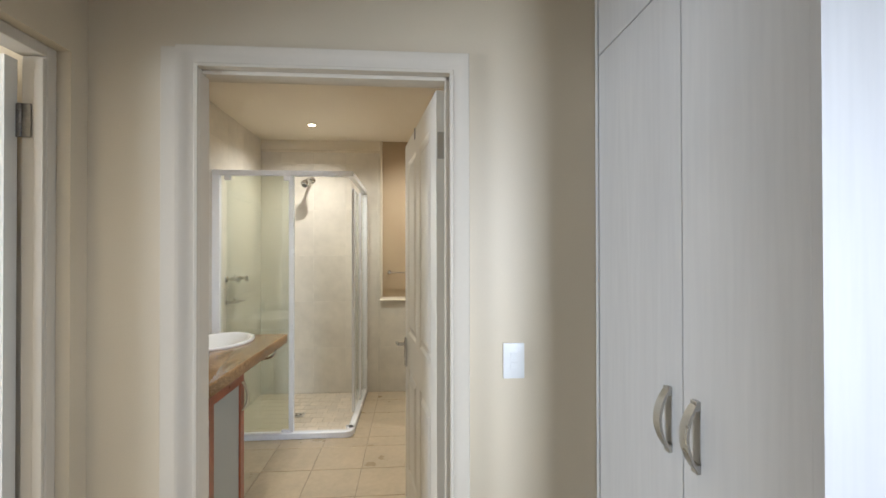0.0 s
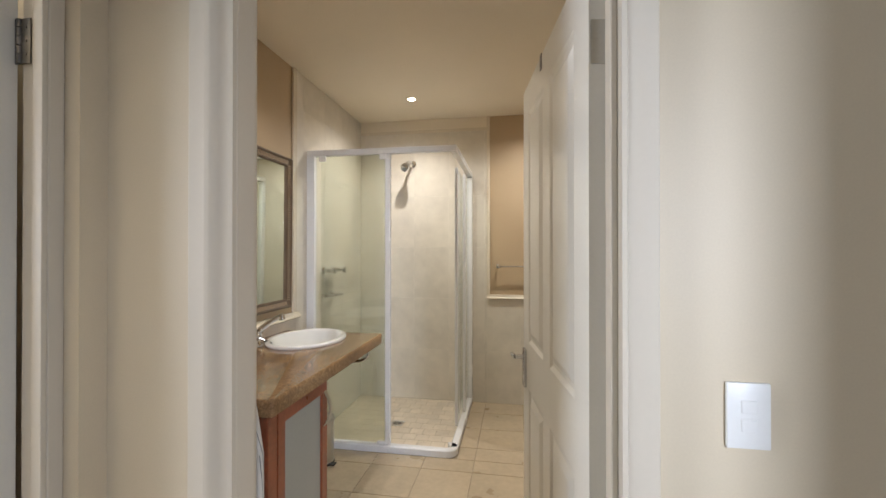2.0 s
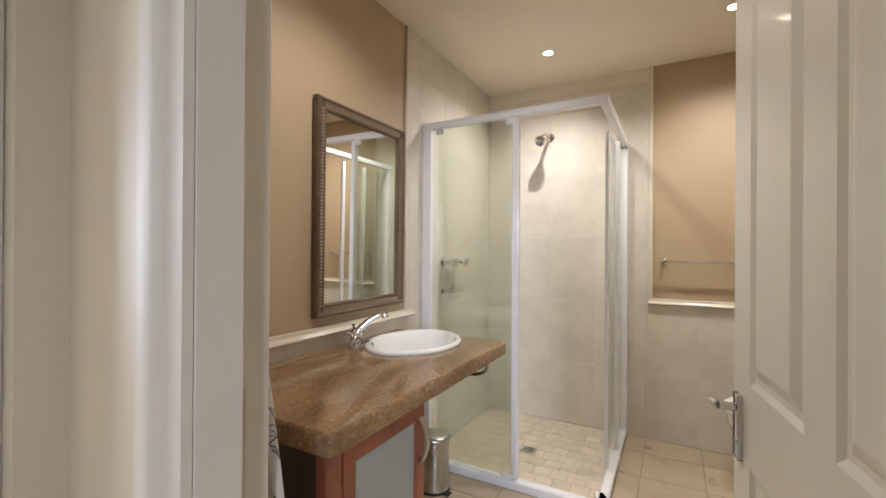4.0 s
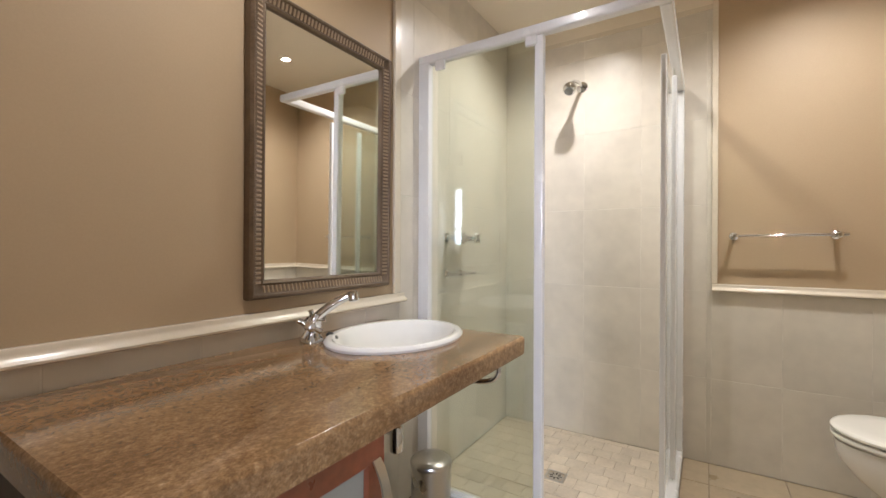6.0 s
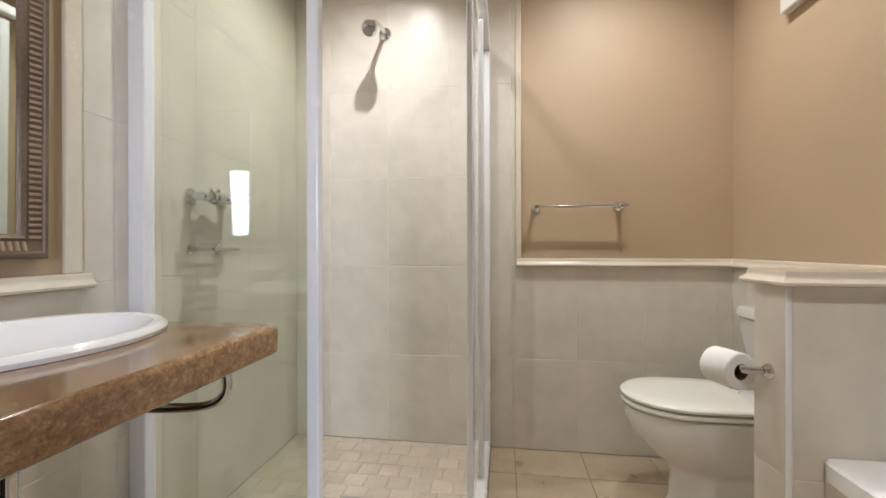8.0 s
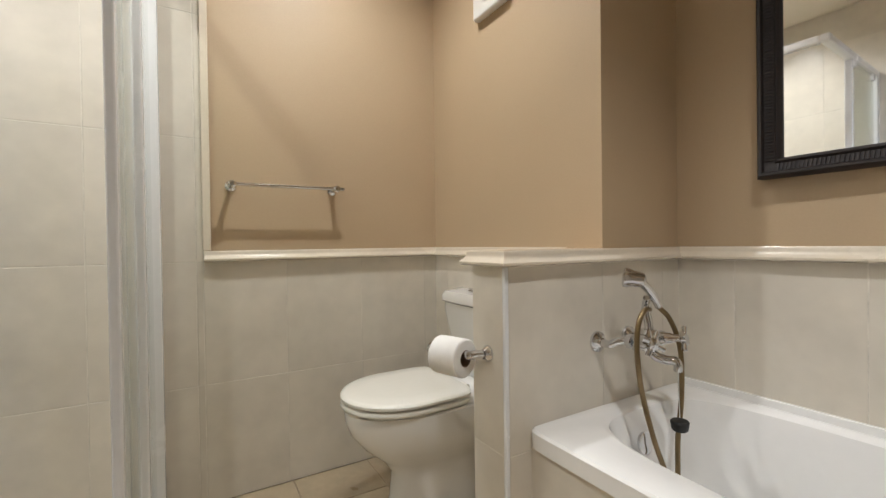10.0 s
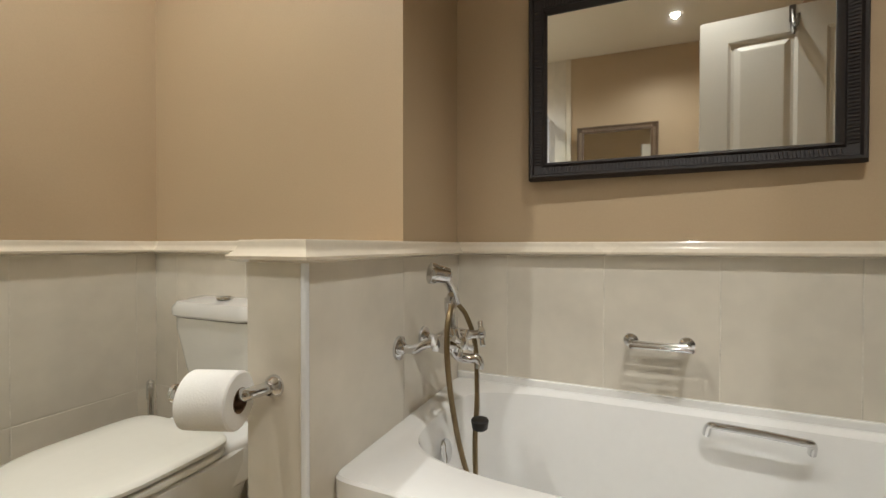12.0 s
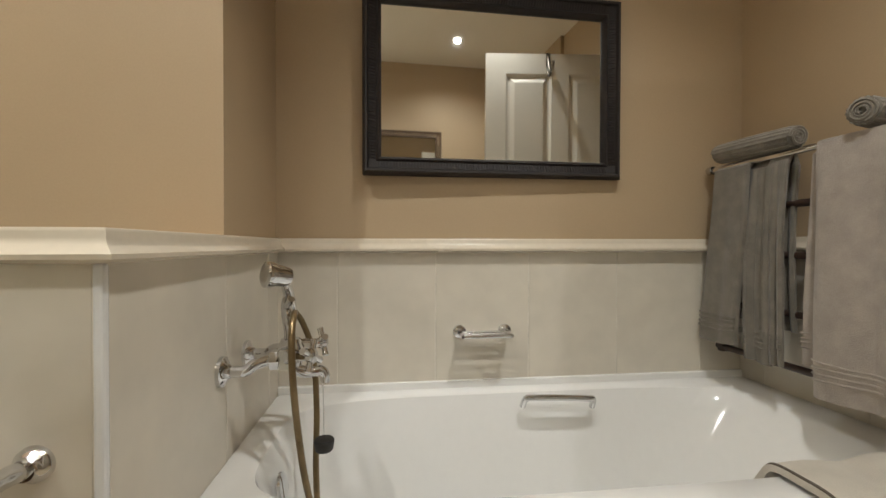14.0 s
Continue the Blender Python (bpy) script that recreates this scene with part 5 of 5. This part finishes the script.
zs = [(0.0, 0.010), (0.012, 0.0)] + [(0.1 * k, 0.0) for k in range(1, 12)] + [(1.15, 0.0), (1.20, 0.0), (1.232, 0.002), (1.247, 0.006), (1.2535, 0.012), (IB_TOP, 0.024)]
part("cover", loft([board_ring(z, s) for z, s in zs]), ROBE, ib, "pale cotton cover with a dark leaf print", smooth=True)


def leaf_stroke(z0, z1, a0, a1, r, bend=0.0):
    pts = []
    for q in range(9):
        f = q / 8
        z, a = z0 + (z1 - z0) * f + bend * math.sin(math.pi * f), a0 + (a1 - a0) * f
        h, t, yc = board_half(z), IB_T / 2, board_front(z) - IB_T / 2
        pts.append((h - t * 0.7 + t * 0.7 * math.cos(a), yc + t * math.sin(a), z))
    part("leaf_print", tube(pts, r, 5, steps=0, radii=(r, r * 0.45)), ROBE_PRINT, ib)


rnd = random.Random(6)
for k in range(10):
    z = 1.218 - 0.010 * k
    leaf_stroke(z, z - 0.026 - 0.010 * rnd.random(), -1.15 + 0.5 * rnd.random(), 1.45, 0.0010 + 0.0008 * rnd.random(), -0.006)
leaf_stroke(1.224, 1.220, -1.2, 1.5, 0.0014, 0.004)
leaf_stroke(1.150, 1.110, -1.3, 1.5, 0.0020, -0.004)
for k in range(8):
    z = 1.035 - 0.012 * k
    leaf_stroke(z - 0.03 * rnd.random(), z - 0.040, -1.1 + 0.8 * rnd.random(), 0.6 + 0.9 * rnd.random(), 0.0009 + 0.0007 * rnd.random(), 0.006)
leaf_stroke(1.020, 1.050, -1.4, 1.5, 0.0011, 0.004)
leaf_stroke(0.955, 0.965, -1.2, 1.3, 0.0018)
leaf_stroke(0.945, 0.905, -0.6, 1.4, 0.0018, 0.006)
for z in (0.87, 0.80, 0.62, 0.42):
    leaf_stroke(z, z - 0.13, -1.1, 0.5 * rnd.random(), 0.0013, 0.01)
for x in (0.115, -0.10):
    rings = []
    for z in (0.05, 1.06):
        y = board_front(z) - IB_T + 0.001
        rings.append([(x - 0.012, y, z), (x + 0.012, y, z), (x + 0.012, y - 0.024, z), (x - 0.012, y - 0.024, z)])
    part("folded_leg", loft(rings), DARK_WOOD, ib, "dark folded leg")
# Added plate with two screws; the jamb has its own strike plate.
yb = board_front(1.13) - IB_T
part("hinge_plate", box(0.070, 0.105, yb - 0.018, yb + 0.002, 1.075, 1.155, 0.002), STEEL, ib, "steel plate with two screws")
for z in (1.095, 1.135):
    part("screw", lathe([(0.003, 0), (0.0025, 0.0015), (0, 0.002)], (0.105, yb - 0.009, z), (1, 0, 0), n=12, cap1=False), AGED_STEEL, ib)

# ---------------------------------------------------------------- tiles
V_LINES = [0.0, 0.46, 0.93, 1.398, 1.865, 2.333, 2.80]
north_plane = plane((0, NY + 0.004, 0), (1, 0, 0), (0, 0, 1))
U_N = lines(0.187, 0.3245, -1.4, 1.0)
tile_field(north_wall, "tile", TILE, north_plane, WX, -0.114, 0, 2.448, U_N, V_LINES)
tile_field(north_wall, "tile", TILE, north_plane, -0.114, TOI_X, 0, 0.932, U_N, V_LINES)
west_plane = plane((WX - 0.004, 0, 0), (0, 1, 0), (0, 0, 1))
U_W = lines(3.08, 0.3245, 1.2, 4.2)
tile_field(west_wall, "tile", TILE, west_plane, 2.972, NY, 0, TILE_TOP, U_W, V_LINES)
tile_field(west_wall, "tile", TILE, west_plane, NIB_Y, 2.972, 0, 0.920, U_W, V_LINES)
duct_plane = plane((TOI_X + 0.004, 0, 0), (0, -1, 0), (0, 0, 1))
tile_field(duct_wall, "tile", TILE, duct_plane, -NY, -HALF_Y1, 0, 0.932, lines(-4.06, 0.3245, -4.3, -3.2), V_LINES)
half_plane = plane((0, HALF_Y0 + 0.004, 0), (1, 0, 0), (0, 0, 1))
tile_field(half_wall, "tile", TILE, half_plane, HALF_X + 0.010, EX, 0.0, 0.932, [0.5, 0.90, 1.2, 1.5], [0, 0.44, 0.932])
end_plane = plane((HALF_X + 0.004, 0, 0), (0, -1, 0), (0, 0, 1))
tile_field(half_wall, "tile", TILE, end_plane, -HALF_Y1, -HALF_Y0 - 0.010, 0, 0.932, [-3.4, -3.1], [0, 0.44, 0.932])
tile_field(half_wall, "tile", TILE, plane((0, HALF_Y1 - 0.004, 0), (-1, 0, 0), (0, 0, 1)), -TOI_X, -HALF_X, 0, 0.932, [-0.95, -0.74, -0.5], [0, 0.44, 0.932])
east_plane = plane((EX + 0.004, 0, 0), (0, -1, 0), (0, 0, 1))
tile_field(east_wall, "tile", TILE, east_plane, -HALF_Y0, -SOUTH_Y, 0.40, 0.932, lines(-2.99, 0.3, -3.3, -1.4), [0.0, 0.40, 0.932])
tile_field(alcove_wall, "tile", TILE, plane((0, SOUTH_Y - 0.004, 0), (-1, 0, 0), (0, 0, 1)), -EX, -0.55, 0.40, 0.932, lines(-1.2, 0.3, -1.4, -0.5), [0.0, 0.40, 0.932])
floor_plane = plane((0, 0, -0.004), (1, 0, 0), (0, 1, 0))
F_U, F_V = lines(-0.124, 0.3245, -1.4, 1.0), lines(2.64, 0.322, 1.2, 4.2)
tile_field(floor, "tile", FLOOR_TILE, floor_plane, WX, 0.62, 1.29, FY - 0.026, F_U, F_V, gap=0.005)
tile_field(floor, "tile", FLOOR_TILE, floor_plane, SX + 0.022, TOI_X, FY - 0.026, NY, F_U, F_V, gap=0.005)
tile_field(floor, "shower_tile", SHOWER_TILE, floor_plane, WX, SX - 0.03, FY + 0.028, NY - 0.05, lines(-1.27, 0.098, -1.4, 0.0), lines(NY - 0.05, 0.098, 3.0, 4.2), gap=0.005, stagger=0.035)
tile_field(floor, "shower_tile", SHOWER_TILE, floor_plane, WX, SX - 0.03, NY - 0.05, NY, lines(-1.305, 0.195, -1.4, 0.0), [NY - 0.05, NY], gap=0.006)
